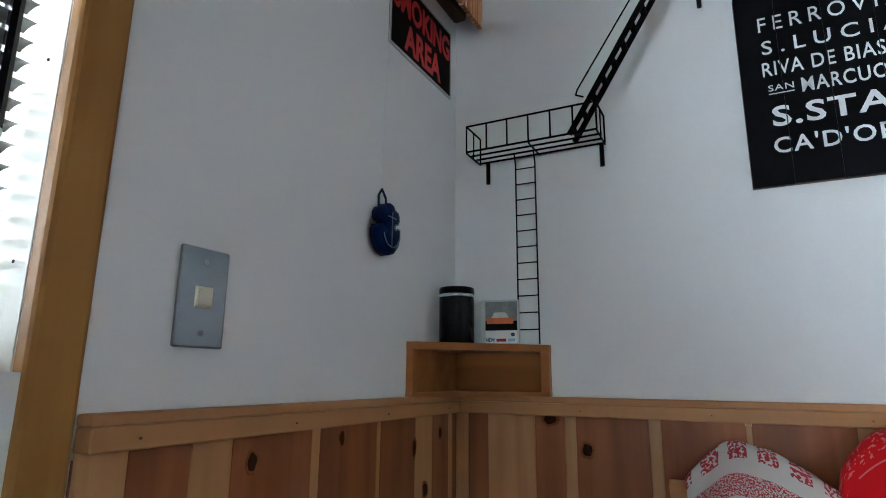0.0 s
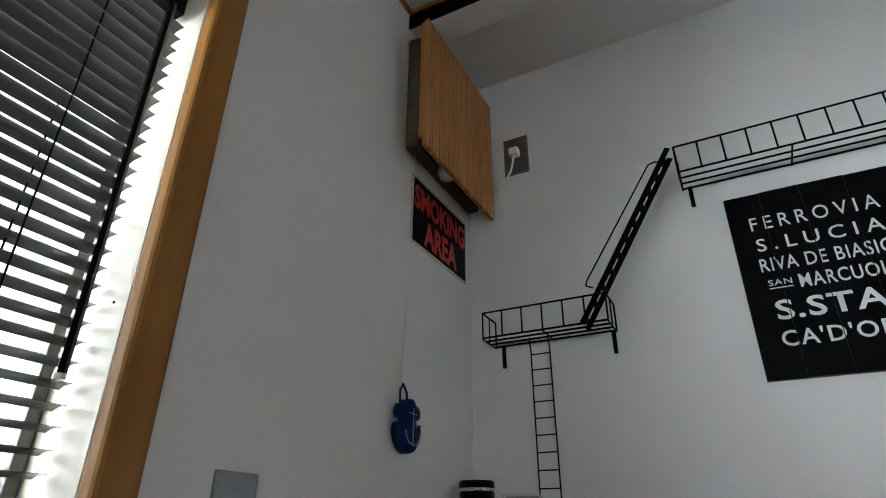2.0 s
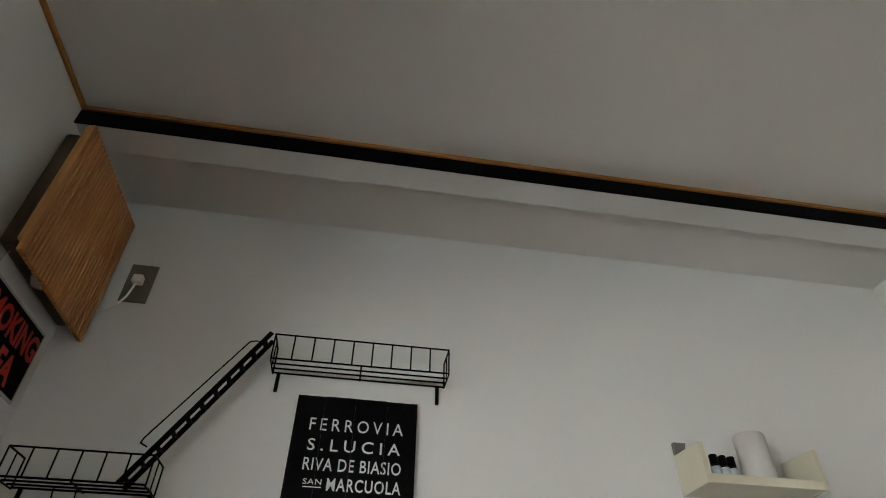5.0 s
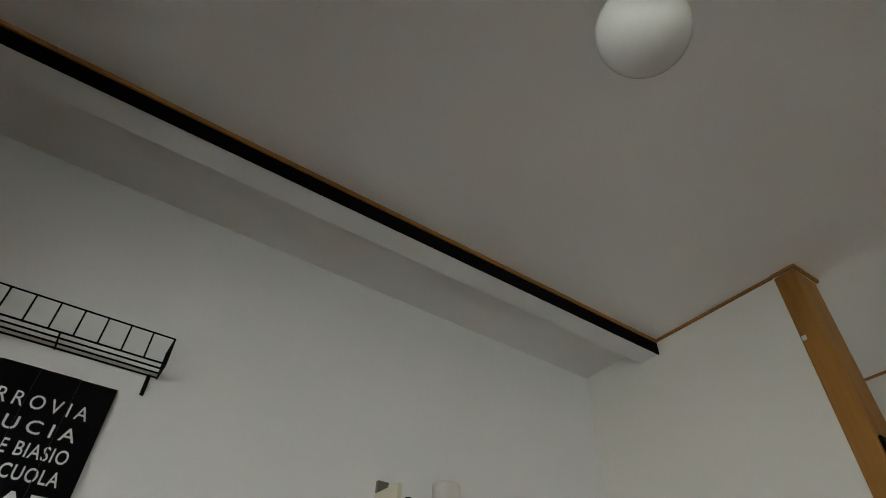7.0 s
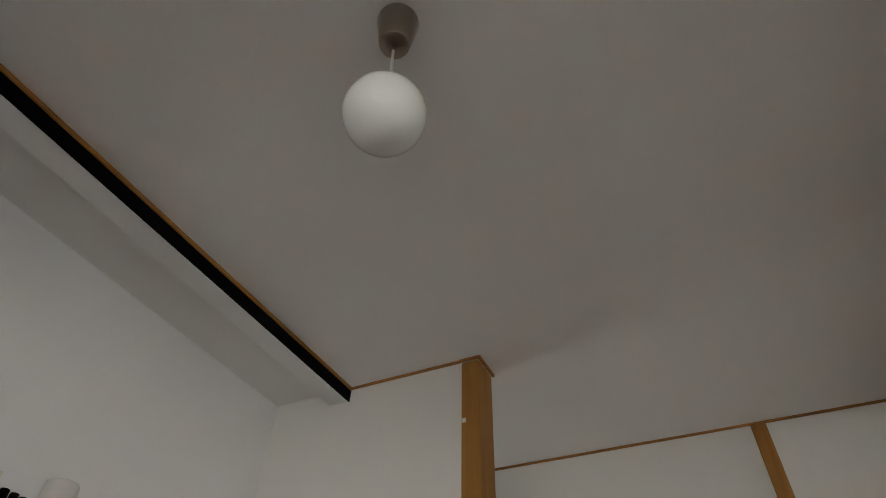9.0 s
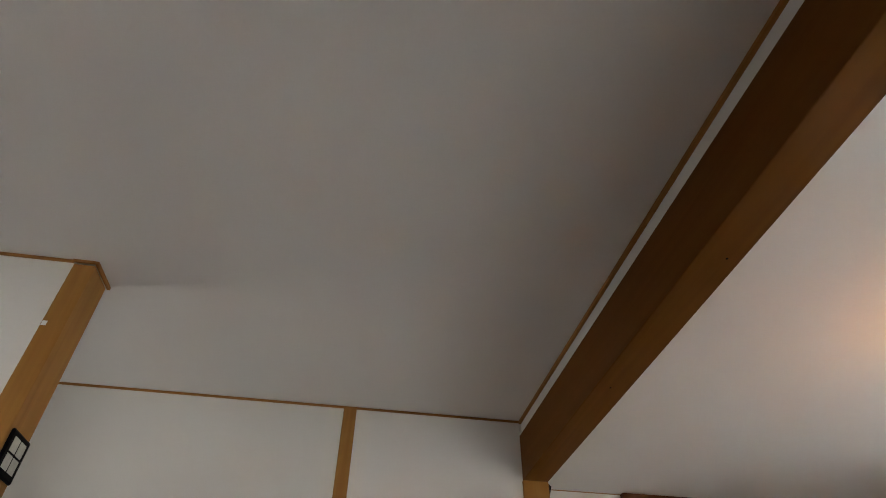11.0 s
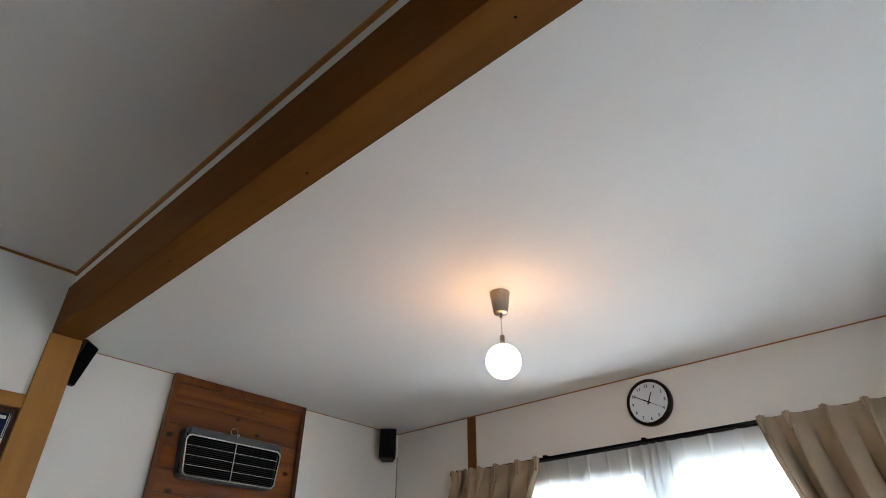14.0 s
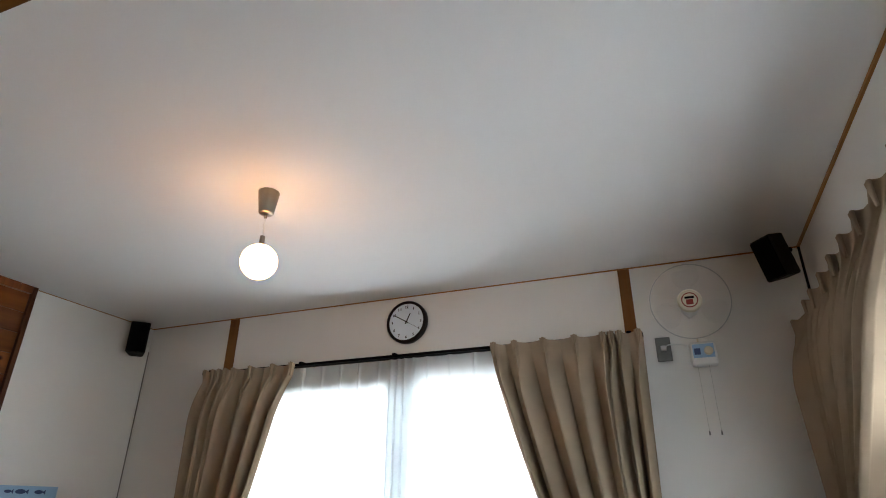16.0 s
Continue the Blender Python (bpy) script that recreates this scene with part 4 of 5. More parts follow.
def draped(name, x0, x1, mid, drop, peak, material, label, seed, steep=0.9, skew=1.0):
    """Cloth thrown over the pole, with a rumpled upper edge."""
    b = bmesh.new()
    layer = b.loops.layers.uv.new("UVMap")
    nx, ns = 48, 40
    grid, flat = [], {}
    for i in range(nx + 1):
        u = i / nx
        x = x0 + (x1 - x0) * u
        top = peak * math.sin(math.pi * u ** skew) ** steep + 0.984 + 0.010 * noise.noise(Vector((x * 22, seed, 0.5))) * math.sin(math.pi * u)
        row = []
        for j in range(ns + 1):
            s = j / ns * 2 - 1
            fall = max(0, abs(s) - 0.18) / 0.82
            y = 1.34 - math.copysign(min(1, abs(s) / 0.18) * (0.017 + mid * math.sin(math.pi * u)), s)
            z = top - drop * fall
            w = noise.noise(Vector((x * 18, s * 3.5, seed))) * 0.022 + noise.noise(Vector((x * 34, s * 5, seed + 4))) * 0.005
            row.append(b.verts.new((x, y - w * (1.2 if s > 0 else 0.2), z + w * 0.5 * (1 - fall))))
            flat[row[-1]] = (x, s * 0.06 if abs(s) < 0.18 else math.copysign(0.011 + drop * fall, s))
        grid.append(row)
    for i in range(nx):
        for j in range(ns):
            f = b.faces.new((grid[i][j], grid[i + 1][j], grid[i + 1][j + 1], grid[i][j + 1]))
            f.smooth = True
            for lp in f.loops:
                lp[layer].uv = flat[lp.vert]
    return solid(name, b, material, label, "cloth")


draped("printed_cloth", -0.102, 0.100, 0.028, 0.34, 0.052, PRINTED, "rumpled white cotton cloth with red print on the rail", 1.0, 1.0, 0.78)
draped("red_cloth", 0.100, 0.44, 0.03, 0.36, 0.112, RED_CLOTH, "bright red cotton bandana with white stitching on the rail", 7.0, 0.5)

# ---- pendant lamps ----


def pendant(x, y, top, drop, lit, label, lean=(0.0, 0.0), r=0.070):
    p = thing("pendant_lamp", (x, y, top), label, "pendant lamp", "globe pendant lamps")
    part("ceiling_cup", lathe(bmesh.new(), [(0.0425, 0.0), (0.043, -0.004), (0.0300, -0.094), (0.027, -0.098), (0.006, -0.098)], (x, y, top), steps=36), BRONZE, p, "brushed nickel ceiling cup")
    part("cord_grip", rod(bmesh.new(), (x, y, top - 0.118), (x, y, top - 0.096), 0.006, 12), BRONZE, p)
    gx_, gy_ = x + lean[0], y + lean[1]
    part("cord", rod(bmesh.new(), (gx_, gy_, top - drop + r + 0.034), (x, y, top - 0.12), 0.0028, 8), WHITE_PLASTIC, p)
    part("socket", rod(bmesh.new(), (gx_, gy_, top - drop + r - 0.003), (gx_, gy_, top - drop + r + 0.039), 0.010, 16), BRONZE, p)
    g = bmesh.new()
    bmesh.ops.create_uvsphere(g, u_segments=40, v_segments=24, radius=r, matrix=Matrix.Translation((gx_, gy_, top - drop)))
    for f in g.faces:
        f.smooth = True
    part("globe", g, GLOBE_LIT if lit else OPAL, p, "lit opal glass globe" if lit else "unlit opal glass globe")
    part("hook", tube(bmesh.new(), [(x + 0.045, y, top - 0.004), (x + 0.047, y, top - 0.012), (x + 0.043, y, top - 0.018)], 0.003), BRONZE, p)
    return p


pendant(0.742, 0.277, ZC, 0.395, False, "unlit globe pendant lamp with a nickel cup on the ceiling", (-0.0235, -0.0257), 0.0645)
pendant(1.562, -2.275, ZB, 0.307, True, "lit warm globe pendant lamp with a nickel cup on the ceiling")

# ---- varnished board with a car grille ----
pb = thing("pine_panel", (XEB - 0.02, -2.27, 0), "varnished orange-brown pine panel of wide boards on the wall", "wood panel")
z = 0.02
while z < ZB - 0.02:
    z1 = min(z + 0.118, ZB - 0.045)
    if z1 - z < 0.03:
        break
    part("board", cuboid(XEB - 0.022, XEB - 0.001, -2.700, -1.850, z, z1 - 0.002, bevel=0.002), PINE_BOARD, pb)
    z = z1
part("edge_strip", cuboid(XEB - 0.042, XEB - 0.001, -1.850, -1.823, 0.02, ZB - 0.002, bevel=0.002), PINE_SIDE, pb)
part("edge_strip", cuboid(XEB - 0.042, XEB - 0.001, -2.727, -2.700, 0.02, ZB - 0.002, bevel=0.002), PINE_EDGE, pb)
part("head_strip", cuboid(XEB - 0.040, XEB - 0.001, -2.700, -1.850, ZB - 0.045, ZB - 0.002, bevel=0.002), PINE_SIDE, pb)

gr = thing("car_grille", (XEB - 0.06, -2.24, 1.86), "chrome-framed black car radiator grille mounted on the pine panel", "car grille")
gx = XEB - 0.105
gy0, gy1, gz0, gz1 = -2.545, -1.930, 1.868, 2.128


def grille_outline(g, x, drop=0.0):
    """Rounded frame outline, wider at the top; drop lowers its upper edge."""
    gt = gz1 - drop
    pts = []
    for (cy_, cz_), a0 in (((gy1 - 0.03 - g, gt - 0.03 - g), 0), ((gy0 + 0.03 + g, gt - 0.03 - g), 90), ((gy0 + 0.045 + g, gz0 + 0.03 + g), 180), ((gy1 - 0.045 - g, gz0 + 0.03 + g), 270)):
        for k in range(6):
            a = radians(a0 + k * 18)
            pts.append((x, cy_ + 0.03 * math.cos(a), cz_ + 0.03 * math.sin(a)))
    return pts


def ring(x0, x1, g0, g1, drop=0.0):
    b = bmesh.new()
    loops = [[b.verts.new(p) for p in grille_outline(g, x, drop)] for g, x in ((g0, x0), (g0, x1), (g1, x1), (g1, x0))]
    for a, c in zip(loops, loops[1:] + loops[:1]):
        for k in range(len(a)):
            b.faces.new((a[k - 1], a[k], c[k], c[k - 1]))
    bmesh.ops.recalc_face_normals(b, faces=b.faces)
    return b


part("shell", ring(XEB - 0.022, gx + 0.012, 0.0, 0.008), GRILLE_GREY, gr, "grey metal shell")
part("top_hood", cuboid(gx + 0.001, gx + 0.05, gy0 + 0.02, gy1 - 0.02, gz1 - 0.042, gz1 + 0.002, bevel=0.012), GRILLE_GREY, gr)
part("chrome_frame", ring(gx + 0.014, gx - 0.002, 0.004, 0.011, 0.036), CHROME, gr, "chrome frame")
part("dark_core", cuboid(gx + 0.03, gx + 0.036, gy0 + 0.012, gy1 - 0.012, gz0 + 0.02, gz1 - 0.02), BLACK, gr)
for k in range(18):
    z = gz0 + 0.020 + k * 0.0108
    part("black_slat", cuboid(gx + 0.008, gx + 0.026, gy0 + 0.020, gy1 - 0.020, z, z + 0.003), BLACK, gr)
for k in range(3):
    z = gz0 + 0.012 + (k + 1) * 0.0505
    part("chrome_bar", cuboid(gx + 0.004, gx + 0.008, gy0 + 0.020, gy1 - 0.020, z - 0.0017, z + 0.0017, bevel=0.0005), CHROME, gr)
part("centre_bar", cuboid(gx - 0.003, gx + 0.008, -2.2405, -2.2335, gz0 + 0.012, gz1 - 0.042, bevel=0.002), CHROME, gr)
em = bmesh.new()
rod(em, (gx + 0.004, -2.237, gz1 - 0.012), (gx + 0.004, -2.237, gz1 + 0.006), 0.006, 10)
bmesh.ops.create_uvsphere(em, u_segments=14, v_segments=8, radius=0.011, matrix=Matrix.Translation((gx + 0.002, -2.237, gz1 + 0.002)))
part("emblem", em, CHROME, gr, "small round chrome emblem")
hg = thing("wall_hook", (XEB - 0.03, -2.25, 2.19), "small brass hook on the pine panel", "hook")
part("ring", tube(bmesh.new(), [(XEB - 0.030, -2.25 + 0.022 * math.cos(a), 2.165 + 0.02 * math.sin(a)) for a in np.linspace(0, math.tau, 14)], 0.003), BRONZE, hg)

# ---- loudspeakers ----


def speaker(x, y, z, turn, pitch, label, w=0.118, h=0.212, d=0.13):
    sp = new("loudspeaker")
    tagged(sp, label, "loudspeaker", "corner loudspeakers")
    b = bmesh.new()
    prism(b, [(-w / 2, 0, -h / 2), (w / 2, 0, -h / 2), (w * 0.34, d, -h / 2), (-w * 0.34, d, -h / 2)], (0, 0, h))
    bmesh.ops.bevel(b, geom=b.edges[:], offset=0.004, segments=2, affect="EDGES")
    body = new("body", mesh_of("body", b, SPEAKER_GREY))
    body.parent = sp
    gb = bmesh.new()
    box(gb, -w / 2 + 0.006, w / 2 - 0.006, -0.007, -0.0005, -h / 2 + 0.006, h / 2 - 0.006, bevel=0.003)
    grid = new("grille_cloth", mesh_of("grille_cloth", gb, IRON))
    grid.parent = sp
    arm = bmesh.new()
    rod(arm, (0, d, 0.02), (0, d + 0.05, 0.02), 0.012, 10)
    ar = new("bracket", mesh_of("bracket", arm, BLACK))
    ar.parent = sp
    sp.matrix_world = pose(x, y, z, pitch, 0, turn)
    return sp


speaker(3.45, -3.412, 2.297, -135, 0, "black loudspeaker in the corner over the pine panel wall", w=0.122)
speaker(3.40, -1.300, 2.290, -45, 17, "black loudspeaker in the corner beside the beam post")
speaker(-0.344, -3.359, 2.275, 128, 17, "black loudspeaker on a bracket beside the wall fan", w=0.115, h=0.196, d=0.106)
solid("speaker_cable", tube(bmesh.new(), [(XEB - 0.004, YS + 0.004, 2.25), (XEB - 0.004, YS + 0.004, 0.02)], 0.0035), GREY_PLATE, "thin grey speaker cable down the corner", "cable")
solid("speaker_cable", tube(bmesh.new(), [(XWB + 0.006, YS + 0.02, ZC - 0.01), (XWB + 0.006, YS + 0.012, 2.14), (XWB + 0.006, YS + 0.01, 0.02)], 0.006), BLACK, "black speaker cable down the corner", "cable")

# ---- wall clock ----
ck = thing("wall_clock", (1.541, YS, 2.25), "round wall clock with a dark brown rim and pale face", "clock")
cx, czk = 1.541, 2.250
part("rim", lathe(bmesh.new(), [(0.124, 0.0), (0.128, 0.006), (0.128, 0.034), (0.122, 0.044), (0.113, 0.045), (0.111, 0.030)], (cx, YS, czk), axis=(0, 1, 0), steps=56), CLOCK_RIM, ck)
face = part("face", lathe(bmesh.new(), [(0.0, 0.024), (0.1125, 0.024), (0.1125, 0.031), (0.0, 0.031)], (cx, YS, czk), axis=(0, 1, 0), steps=48), CLOCK_FACE, ck)
for k in range(1, 13):
    a = radians(90 - 30 * k)
    t = str(k)
    w = 0.0095 * len(t)
    px, pz = cx - 0.091 * math.cos(a), czk + 0.091 * math.sin(a)
    part("numeral", letters(t, facing_north(px + w / 2, YS + 0.0311, pz - 0.0085), w * (0.55 if k == 1 else 1), 0.017, thick=0.001, bold=0.02), CLOCK_RIM, face)


def hand(name, angle, length, back, wide, y, mt):
    a = radians(angle)
    d, n_ = Vector((-math.sin(a), 0, math.cos(a))), Vector((math.cos(a), 0, math.sin(a)))
    c = Vector((cx, y, czk))
    part(name, prism(bmesh.new(), [c - d * back - n_ * wide, c + d * length - n_ * wide * 0.6, c + d * length + n_ * wide * 0.6, c - d * back + n_ * wide], (0, 0.001, 0)), mt, ck)


hand("hour_hand", 25, 0.056, 0.014, 0.0045, YS + 0.0325, CLOCK_RIM)
hand("minute_hand", 300, 0.086, 0.016, 0.0036, YS + 0.0345, CLOCK_RIM)
hand("second_hand", 120, 0.088, 0.02, 0.0011, YS + 0.0365, CLOCK_RIM)
part("pivot", rod(bmesh.new(), (cx, YS + 0.031, czk), (cx, YS + 0.038, czk), 0.0045, 12), CLOCK_RIM, ck)

# ---- south window, rail and curtains ----
sw2 = thing("window_2", (1.56, YS - 0.08, SOUTH_HOLE[2]), "", "window")
sw2["kind"] = "structure"
hx0, hx1, hz0, hz1 = SOUTH_HOLE
for x0, x1 in ((hx0, hx0 + 0.04), ((hx0 + hx1) / 2 - 0.03, (hx0 + hx1) / 2 + 0.03), (hx1 - 0.04, hx1)):
    part("sash_stile", cuboid(x0, x1, YS - 0.12, YS - 0.08, hz0, hz1, bevel=0.002), ALU, sw2)
for z0, z1 in ((hz0, hz0 + 0.05), (hz1 - 0.04, hz1)):
    part("sash_rail", cuboid(hx0 + 0.04, hx1 - 0.04, YS - 0.12, YS - 0.08, z0, z1, bevel=0.002), ALU, sw2)
for x0, x1 in ((hx0 + 0.04, (hx0 + hx1) / 2 - 0.03), ((hx0 + hx1) / 2 + 0.03, hx1 - 0.04)):
    part("pane", cuboid(x0, x1, YS - 0.102, YS - 0.098, hz0 + 0.05, hz1 - 0.04), PANE, sw2).visible_shadow = False
# unseen strip above the opening, brought out to stop light leaking up
fr = bmesh.new()
box(fr, hx0 - 0.05, hx1 + 0.05, YS - 0.06, YS + 0.025, hz1 + 0.06, hz1 + 0.10, bevel=0.002)
part("light_stop_strip", fr, WHITE_TRIM, sw2)

cr = thing("curtain_rail", (1.58, YS + 0.07, 2.03), "black double curtain rail over the window", "curtain rail")
for y0, y1 in ((YS + 0.044, YS + 0.074), (YS + 0.0745, YS + 0.104)):
    part("track", cuboid(0.235, 2.945, y0, y1, 2.026, 2.040, bevel=0.002), IRON, cr)
for x in (0.30, 1.00, 1.58, 2.20, 2.88):
    part("bracket", cuboid(x - 0.012, x + 0.012, YS, YS + 0.1, 2.040, 2.050, bevel=0.002), IRON, cr)
    part("bracket_clip", cuboid(x - 0.010, x + 0.010, YS + 0.09, YS + 0.108, 2.030, 2.050, bevel=0.002), IRON, cr)


def curtain(name, place, a_out, a_in, tie_out, tie_in, ztop, zbot, pleats, material, label, deep=0.035, ztie=1.02, tuft=0.075, back=0.0):
    """A curtain hung in pinch pleats. place(a, d, z) gives the world point for a along the rail and d out from it; a_out and a_in are
    its ends on the rail, tie_out and tie_in its ends at the tie-back; pleats are the places of the pleats, 0 at the outer end to 1; back is how far its outer end turns to the wall."""
    b = bmesh.new()
    long = abs(a_in - a_out)
    near = (-0.016, -0.011, -0.007, -0.0035, 0, 0.0035, 0.007, 0.011, 0.016)
    us = sorted({round(min(1, max(0, u)), 5) for u in list(np.linspace(0, 1, 190)) + [p + q / long for p in pleats for q in near]})
    sizes = [random.uniform(0.8, 1.15) for p in pleats]
    leans = [random.uniform(-0.45, 0.45) for p in pleats]
    nz, rows = 48, []
    for j in range(nz + 1):
        t = (j / nz) ** 1.6
        z = ztop - (ztop - zbot) * t
        s = ztop - z
        g = min(1.0, s / max(1e-6, ztop - ztie))
        below = max(0.0, min(1.0, (ztie - z) / 0.35))
        e_out = a_out + (tie_out - a_out) * g
        e_in = a_in + (tie_in - a_in) * (g ** 1.15) + (a_in - tie_in) * 0.35 * below
        side = math.copysign(1.0, e_in - e_out)
        open_ = min(1.0, max(0.0, s - tuft) / 0.26)
        open_ = open_ * (2 - open_)
        row = [b.verts.new(place(e_out, -back * q, z - 0.004)) for q in ((1.0, 0.7, 0.4, 0.15) if back else ())]
        for u in us:
            k = min(range(len(pleats)), key=lambda i: abs(u - pleats[i]))
            p = pleats[k]
            nb = pleats[k + 1] if u > p and k + 1 < len(pleats) else pleats[k - 1] if u < p and k > 0 else None
            gap = abs(nb - p) * long if nb is not None else 0.09
            far = abs(u - p) * long
            x = min(1.0, 2 * far / gap)
            ridge = 1 - x ** 1.5
            size = sizes[k] * min(1.0, 0.50 + gap * 4.0)
            narrow = 0.006 + 0.007 * max(0.0, 1 - s / tuft)
            e = math.exp(-min(40.0, (far / narrow) ** 2))
            d = (min(0.028, deep * 0.5) * e + 0.10 * deep * ridge) * (1 - open_) + deep * size * ridge * open_
            d += 0.006 * open_ * noise.noise(Vector((u * 5, t * 2.5, deep * 50)))
            a = e_out + (e_in - e_out) * (u + 0.012 * noise.noise(Vector((u * 5, t * 2.4, 2.0))) * g) + side * leans[k] * d * open_ * 0.8
            dz = max(0.0, 1 - s / 0.06) * (0.008 * e - 0.006 * (1 - ridge))
            row.append(b.verts.new(place(a, d, z + dz)))
        rows.append(row)
    for j in range(nz):
        for i in range(len(rows[0]) - 1):
            b.faces.new((rows[j][i], rows[j][i + 1], rows[j + 1][i + 1], rows[j + 1][i])).smooth = True
    ob = solid(name, b, material, label, "curtain")
    so = ob.modifiers.new("thickness", "SOLIDIFY")
    so.thickness = 0.0012
    for p in pleats if material is CURTAIN else ():
        a = a_out + (a_in - a_out) * p
        for off in (-0.011, 0.0, 0.011):
            part("pleat_loop", rod(bmesh.new(), place(a + off, 0.034, ztop + 0.004), place(a + off * 0.2, 0.029, ztop - 0.072), 0.0056, 10, r2=0.004), material, ob)
    return ob


def south_place(off):
    return lambda a, d, z: (a, YS + off + d, z)


curtain("curtain", south_place(0.112), 2.905, 2.222, 2.87, 2.47, 2.036, 0.08, (0.03, 0.12, 0.19, 0.26, 0.35, 0.54, 0.78, 0.975), CURTAIN, "beige pleated curtain drawn aside and tied back", deep=0.115, back=0.108)
curtain("curtain", south_place(0.112), 0.238, 1.010, 0.262, 0.70, 2.040, 0.08, (0.025, 0.14, 0.19, 0.24, 0.42, 0.625, 0.82, 0.965), CURTAIN, "beige pleated curtain drawn aside and tied back", deep=0.115, back=0.108)
curtain("sheer_curtain", south_place(0.027), 2.60, 1.455, 2.60, 1.47, 2.030, 0.06, (0.02, 0.17, 0.33, 0.45, 0.56, 0.67, 0.78, 0.86, 0.93, 0.985), SHEER, "translucent white sheer curtain across the window", deep=0.016, ztie=0.1)
curtain("sheer_curtain", south_place(0.045), 0.60, 1.635, 0.60, 1.625, 2.030, 0.06, (0.02, 0.18, 0.34, 0.50, 0.64, 0.77, 0.85, 0.90, 0.94, 0.985), SHEER, "translucent white sheer curtain across the window", deep=0.024, ztie=0.1)

# ---- far west window and curtain ----
w3 = thing("window_3", (XWB - 0.1, -2.3, WEST_HOLE[2]), "", "window")
w3["kind"] = "structure"
for y0, y1 in ((-2.70, -2.66), (-2.07, -2.03), (-1.44, -1.40)):
    part("sash_stile", cuboid(XWB - 0.12, XWB - 0.08, y0, y1, 0.70, 1.66, bevel=0.002), ALU, w3)
for z0, z1 in ((0.70, 0.74), (1.62, 1.66)):
    for y0, y1 in ((-2.66, -2.07), (-2.03, -1.44)):
        part("sash_rail", cuboid(XWB - 0.12, XWB - 0.08, y0, y1, z0, z1, bevel=0.002), ALU, w3)
for y0, y1 in ((-2.66, -2.07), (-2.03, -1.44)):
    part("pane", cuboid(XWB - 0.102, XWB - 0.098, y0, y1, 0.74, 1.62), PANE, w3).visible_shadow = False
cr2 = thing("curtain_rail", (XWB + 0.1, -2.3, 2.03), "black curtain rail over the side window", "curtain rail")
part("track", cuboid(XWB + 0.058, XWB + 0.074, -3.60, -1.25, 2.024, 2.040, bevel=0.002), IRON, cr2)
for y in (-3.3, -2.3, -1.35):
    part("bracket", cuboid(XWB, XWB + 0.074, y - 0.012, y + 0.012, 2.040, 2.050, bevel=0.002), IRON, cr2)
curtain("curtain", lambda a, d, z: (XWB + 0.080 + d, a, z), -3.605, -2.06, -3.42, -3.08, 2.042, 0.08, (0.009, 0.2, 0.291, 0.412, 0.524, 0.634, 0.744, 0.864, 0.99), CURTAIN, "beige pleated curtain beside the side window", deep=0.085, ztie=1.20, back=0.072)
curtain("curtain", lambda a, d, z: (XWB + 0.080 + d, a, z), -1.20, -1.40, -1.21, -1.32, 2.036, 0.08, (0.03, 0.3, 0.6, 0.96), CURTAIN, "beige pleated curtain beside the side window", deep=0.085)
curtain("sheer_curtain", lambda a, d, z: (XWB + 0.040 + d, a, z), -2.80, -1.34, -2.80, -1.34, 2.012, 0.3, tuple(0.03 + 0.094 * k for k in range(11)), DENSE_SHEER, "translucent white sheer curtain across the side window", deep=0.016, ztie=0.1)

# ---- wall fan ----
fn = thing("wall_fan", (0.0, YS, 1.92), "wall fan with clear blades, cream hub and pull cords", "fan")
fx, fy, fz = 0.008, -3.375, 2.122
part("guard_ring", tube(bmesh.new(), [(fx + 0.172 * math.cos(a), fy + 0.01, fz + 0.178 * math.sin(a)) for a in np.linspace(0, math.tau, 49)], 0.0022, 6), CLEAR_CASE, fn)
for k in range(3):
    a0 = radians(90 + 120 * k)
    b = bmesh.new()
    pts = []
    for u in np.linspace(0, 1, 9):
        r = 0.045 + 0.118 * u
        pts.append((r, 0.22 + 0.30 * math.sin(math.pi * min(1, u * 0.9))))
    lo = [(fx + r * math.cos(a0 - w), fy - 0.012, fz + r * math.sin(a0 - w)) for r, w in pts]
    hi = [(fx + r * math.cos(a0 + w), fy + 0.010, fz + r * math.sin(a0 + w)) for r, w in pts]
    va, vb = [b.verts.new(p) for p in lo], [b.verts.new(p) for p in hi]
    for i in range(8):
        b.faces.new((va[i], va[i + 1], vb[i + 1], vb[i])).smooth = True
    bl = part("blade", b, CLEAR_BLADE, fn, "clear plastic blade")
    so = bl.modifiers.new("thickness", "SOLIDIFY")
    so.thickness = 0.0015
part("hub", lathe(bmesh.new(), [(0.0, -0.02), (0.045, -0.02), (0.053, -0.005), (0.053, 0.012), (0.048, 0.018), (0.0, 0.019)], (fx, fy, fz), axis=(0, 1, 0), steps=36), CREAM, fn, "cream hub")
part("hub_print", lathe(bmesh.new(), [(0.0, 0.0192), (0.036, 0.0192), (0.036, 0.0200), (0.0, 0.0200)], (fx, fy, fz), axis=(0, 1, 0), steps=32), DARK_RED, fn, "dark red round print")
part("hub_disc", lathe(bmesh.new(), [(0.0, 0.0201), (0.031, 0.0201), (0.031, 0.0206), (0.0, 0.0206)], (fx, fy, fz), axis=(0, 1, 0), steps=32), CREAM, fn)
part("print_bar", cuboid(fx - 0.020, fx + 0.020, fy + 0.0205, fy + 0.0213, fz + 0.006, fz + 0.017), BLACK, fn)
part("print_block", cuboid(fx - 0.014, fx + 0.016, fy + 0.0205, fy + 0.0213, fz - 0.022, fz + 0.003), DARK_RED, fn)
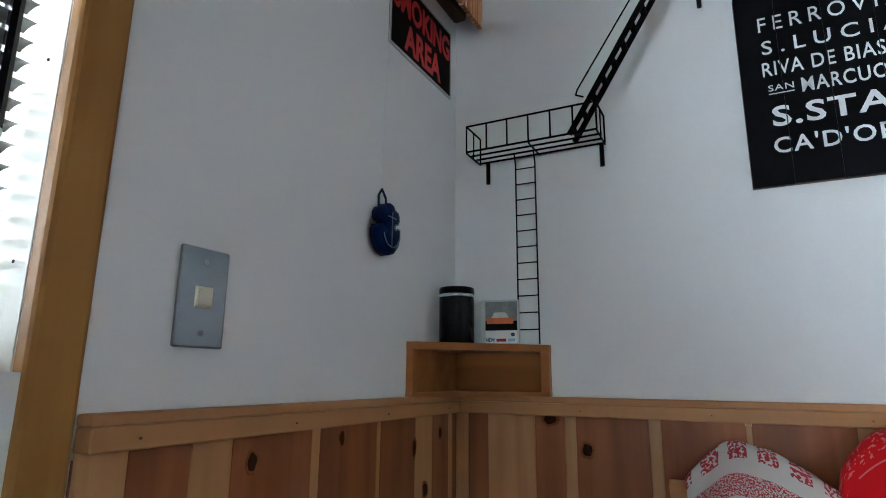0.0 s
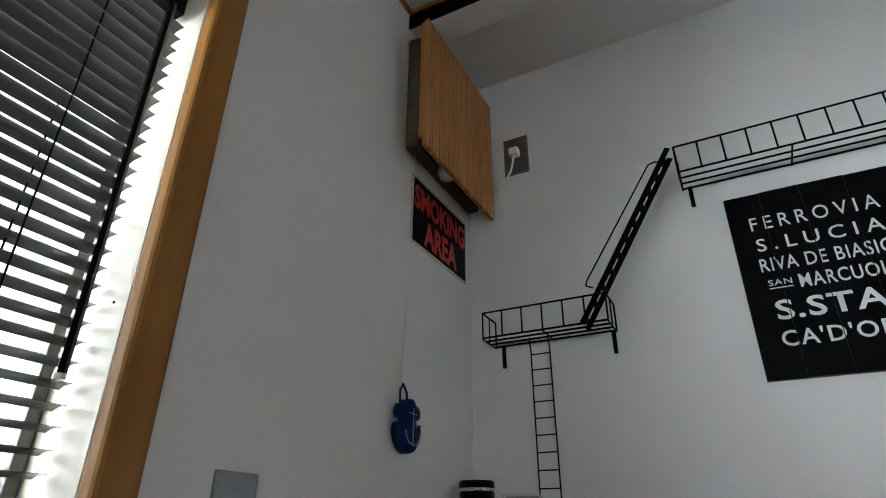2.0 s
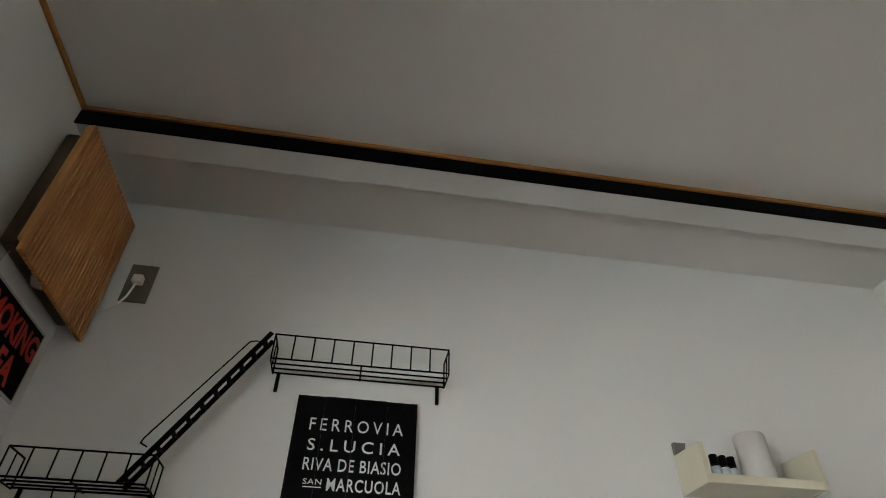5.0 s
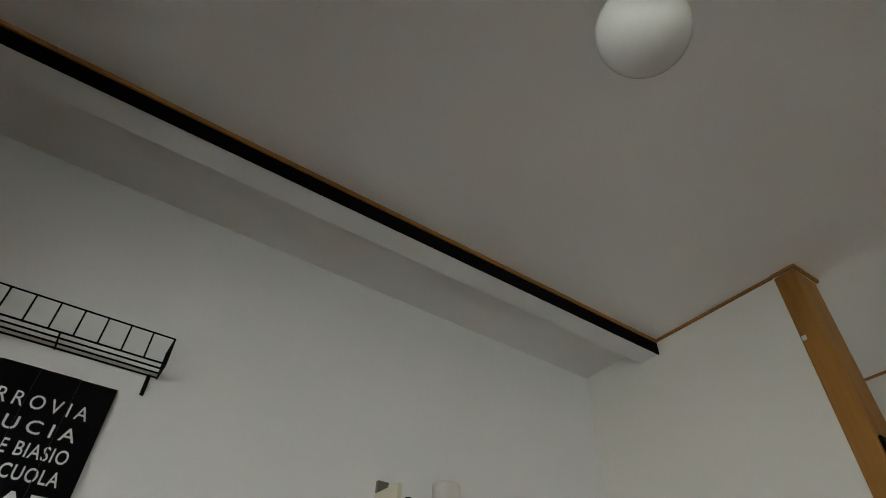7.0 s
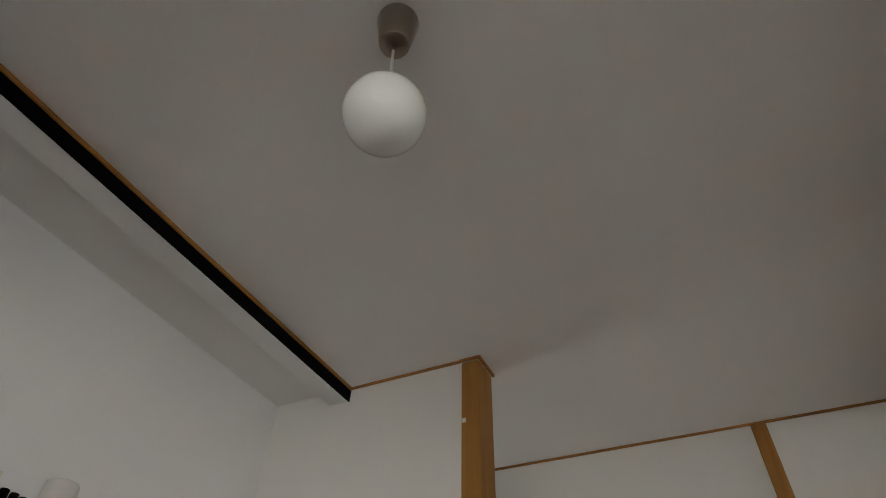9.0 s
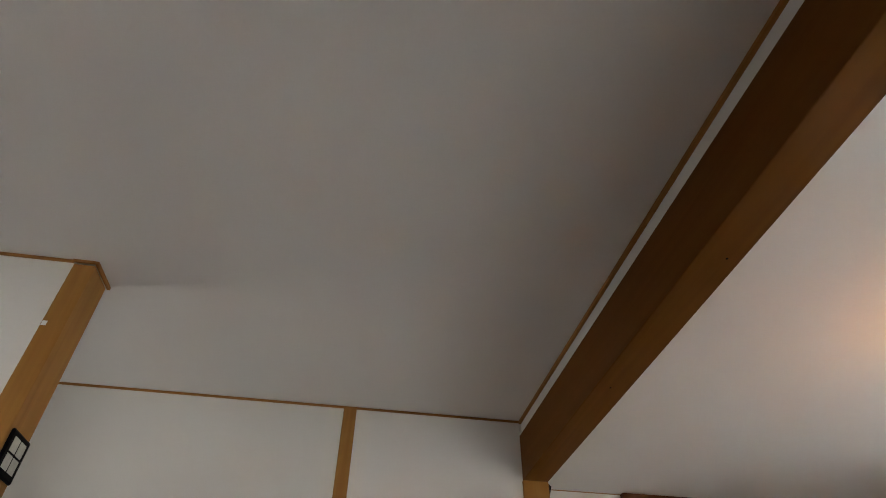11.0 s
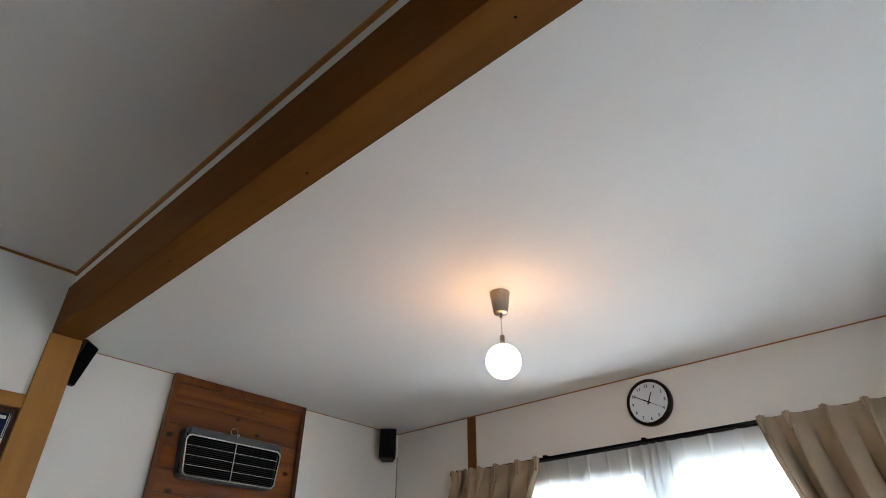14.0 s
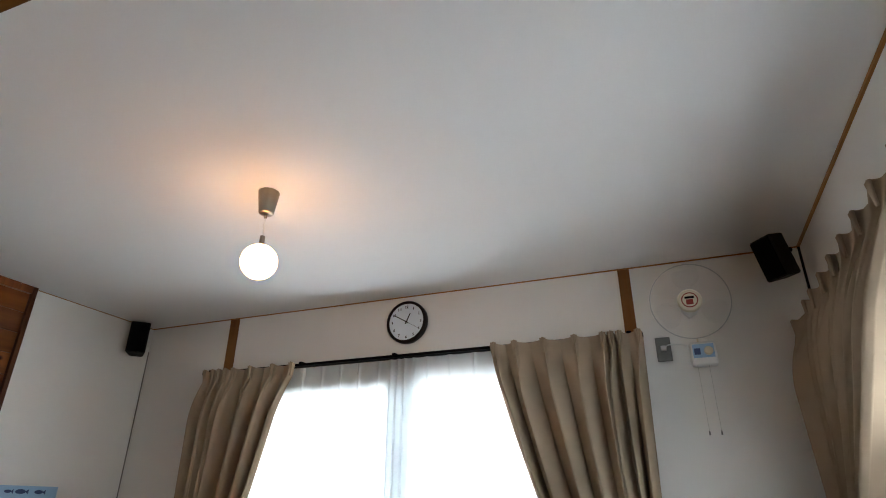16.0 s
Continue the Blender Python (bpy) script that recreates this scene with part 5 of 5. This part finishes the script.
part("motor", lathe(bmesh.new(), [(0.0, -0.15), (0.026, -0.15), (0.036, -0.13), (0.038, -0.06), (0.02, -0.02), (0.0, -0.02)], (fx, fy, fz), axis=(0, 1, 0), steps=28), WHITE_PLASTIC, fn)
part("neck", rod(bmesh.new(), (fx, fy - 0.148, fz), (fx, YS + 0.001, fz), 0.012, 16), WHITE_PLASTIC, fn)
part("switch_stem", cuboid(-0.012, -0.004, YS + 0.002, YS + 0.012, 1.976, 2.010, bevel=0.002), CREAM, fn)
part("control_box", cuboid(-0.080, 0.034, YS, YS + 0.062, 1.868, 1.978, bevel=0.010), WHITE_PLASTIC, fn)
part("label", cuboid(-0.070, 0.024, YS + 0.0622, YS + 0.0635, 1.900, 1.965, bevel=0.0005), PALE_BLUE, fn, "pale blue label")
part("label_print", cuboid(-0.010, 0.018, YS + 0.0636, YS + 0.0642, 1.915, 1.945), DARK_BLUE, fn)
part("knob", lathe(bmesh.new(), [(0.020, 0.0), (0.020, 0.010), (0.017, 0.013), (0.0, 0.013)], (-0.045, YS + 0.0636, 1.930), axis=(0, 1, 0), steps=24), CREAM, fn)
for x in (0.012, -0.038):
    part("pull_cord", rod(bmesh.new(), (x, YS + 0.045, 1.570), (x, YS + 0.045, 1.869), 0.0010, 5), SKY_GREY, fn)
    part("cord_knob", rod(bmesh.new(), (x, YS + 0.045, 1.553), (x, YS + 0.045, 1.571), 0.0042, 8, r2=0.0025), GREY_PLATE, fn)

# ---- pale blue poster ----
po = thing("fish_poster", (XEB, -2.99, 1.20), "pale blue poster with small dark blue fish shapes on the wall", "poster")
part("sheet", cuboid(XEB - 0.003, XEB - 0.001, -3.20, -2.845, 1.02, 1.352), PALE_BLUE, po)
for y, w in ((-2.985, 0.030), (-2.915, 0.020), (-3.09, 0.026)):
    b = prism(bmesh.new(), [(XEB - 0.0036, y + w * math.cos(a), 1.322 + w * 0.42 * math.sin(a)) for a in np.linspace(0, math.tau, 13)[:-1]], (0.0005, 0, 0))
    prism(b, [(XEB - 0.0036, y - w * 0.8, 1.322), (XEB - 0.0036, y - w * 1.5, 1.334), (XEB - 0.0036, y - w * 1.5, 1.310)], (0.0005, 0, 0))
    part("fish_print", b, DARK_BLUE, po)
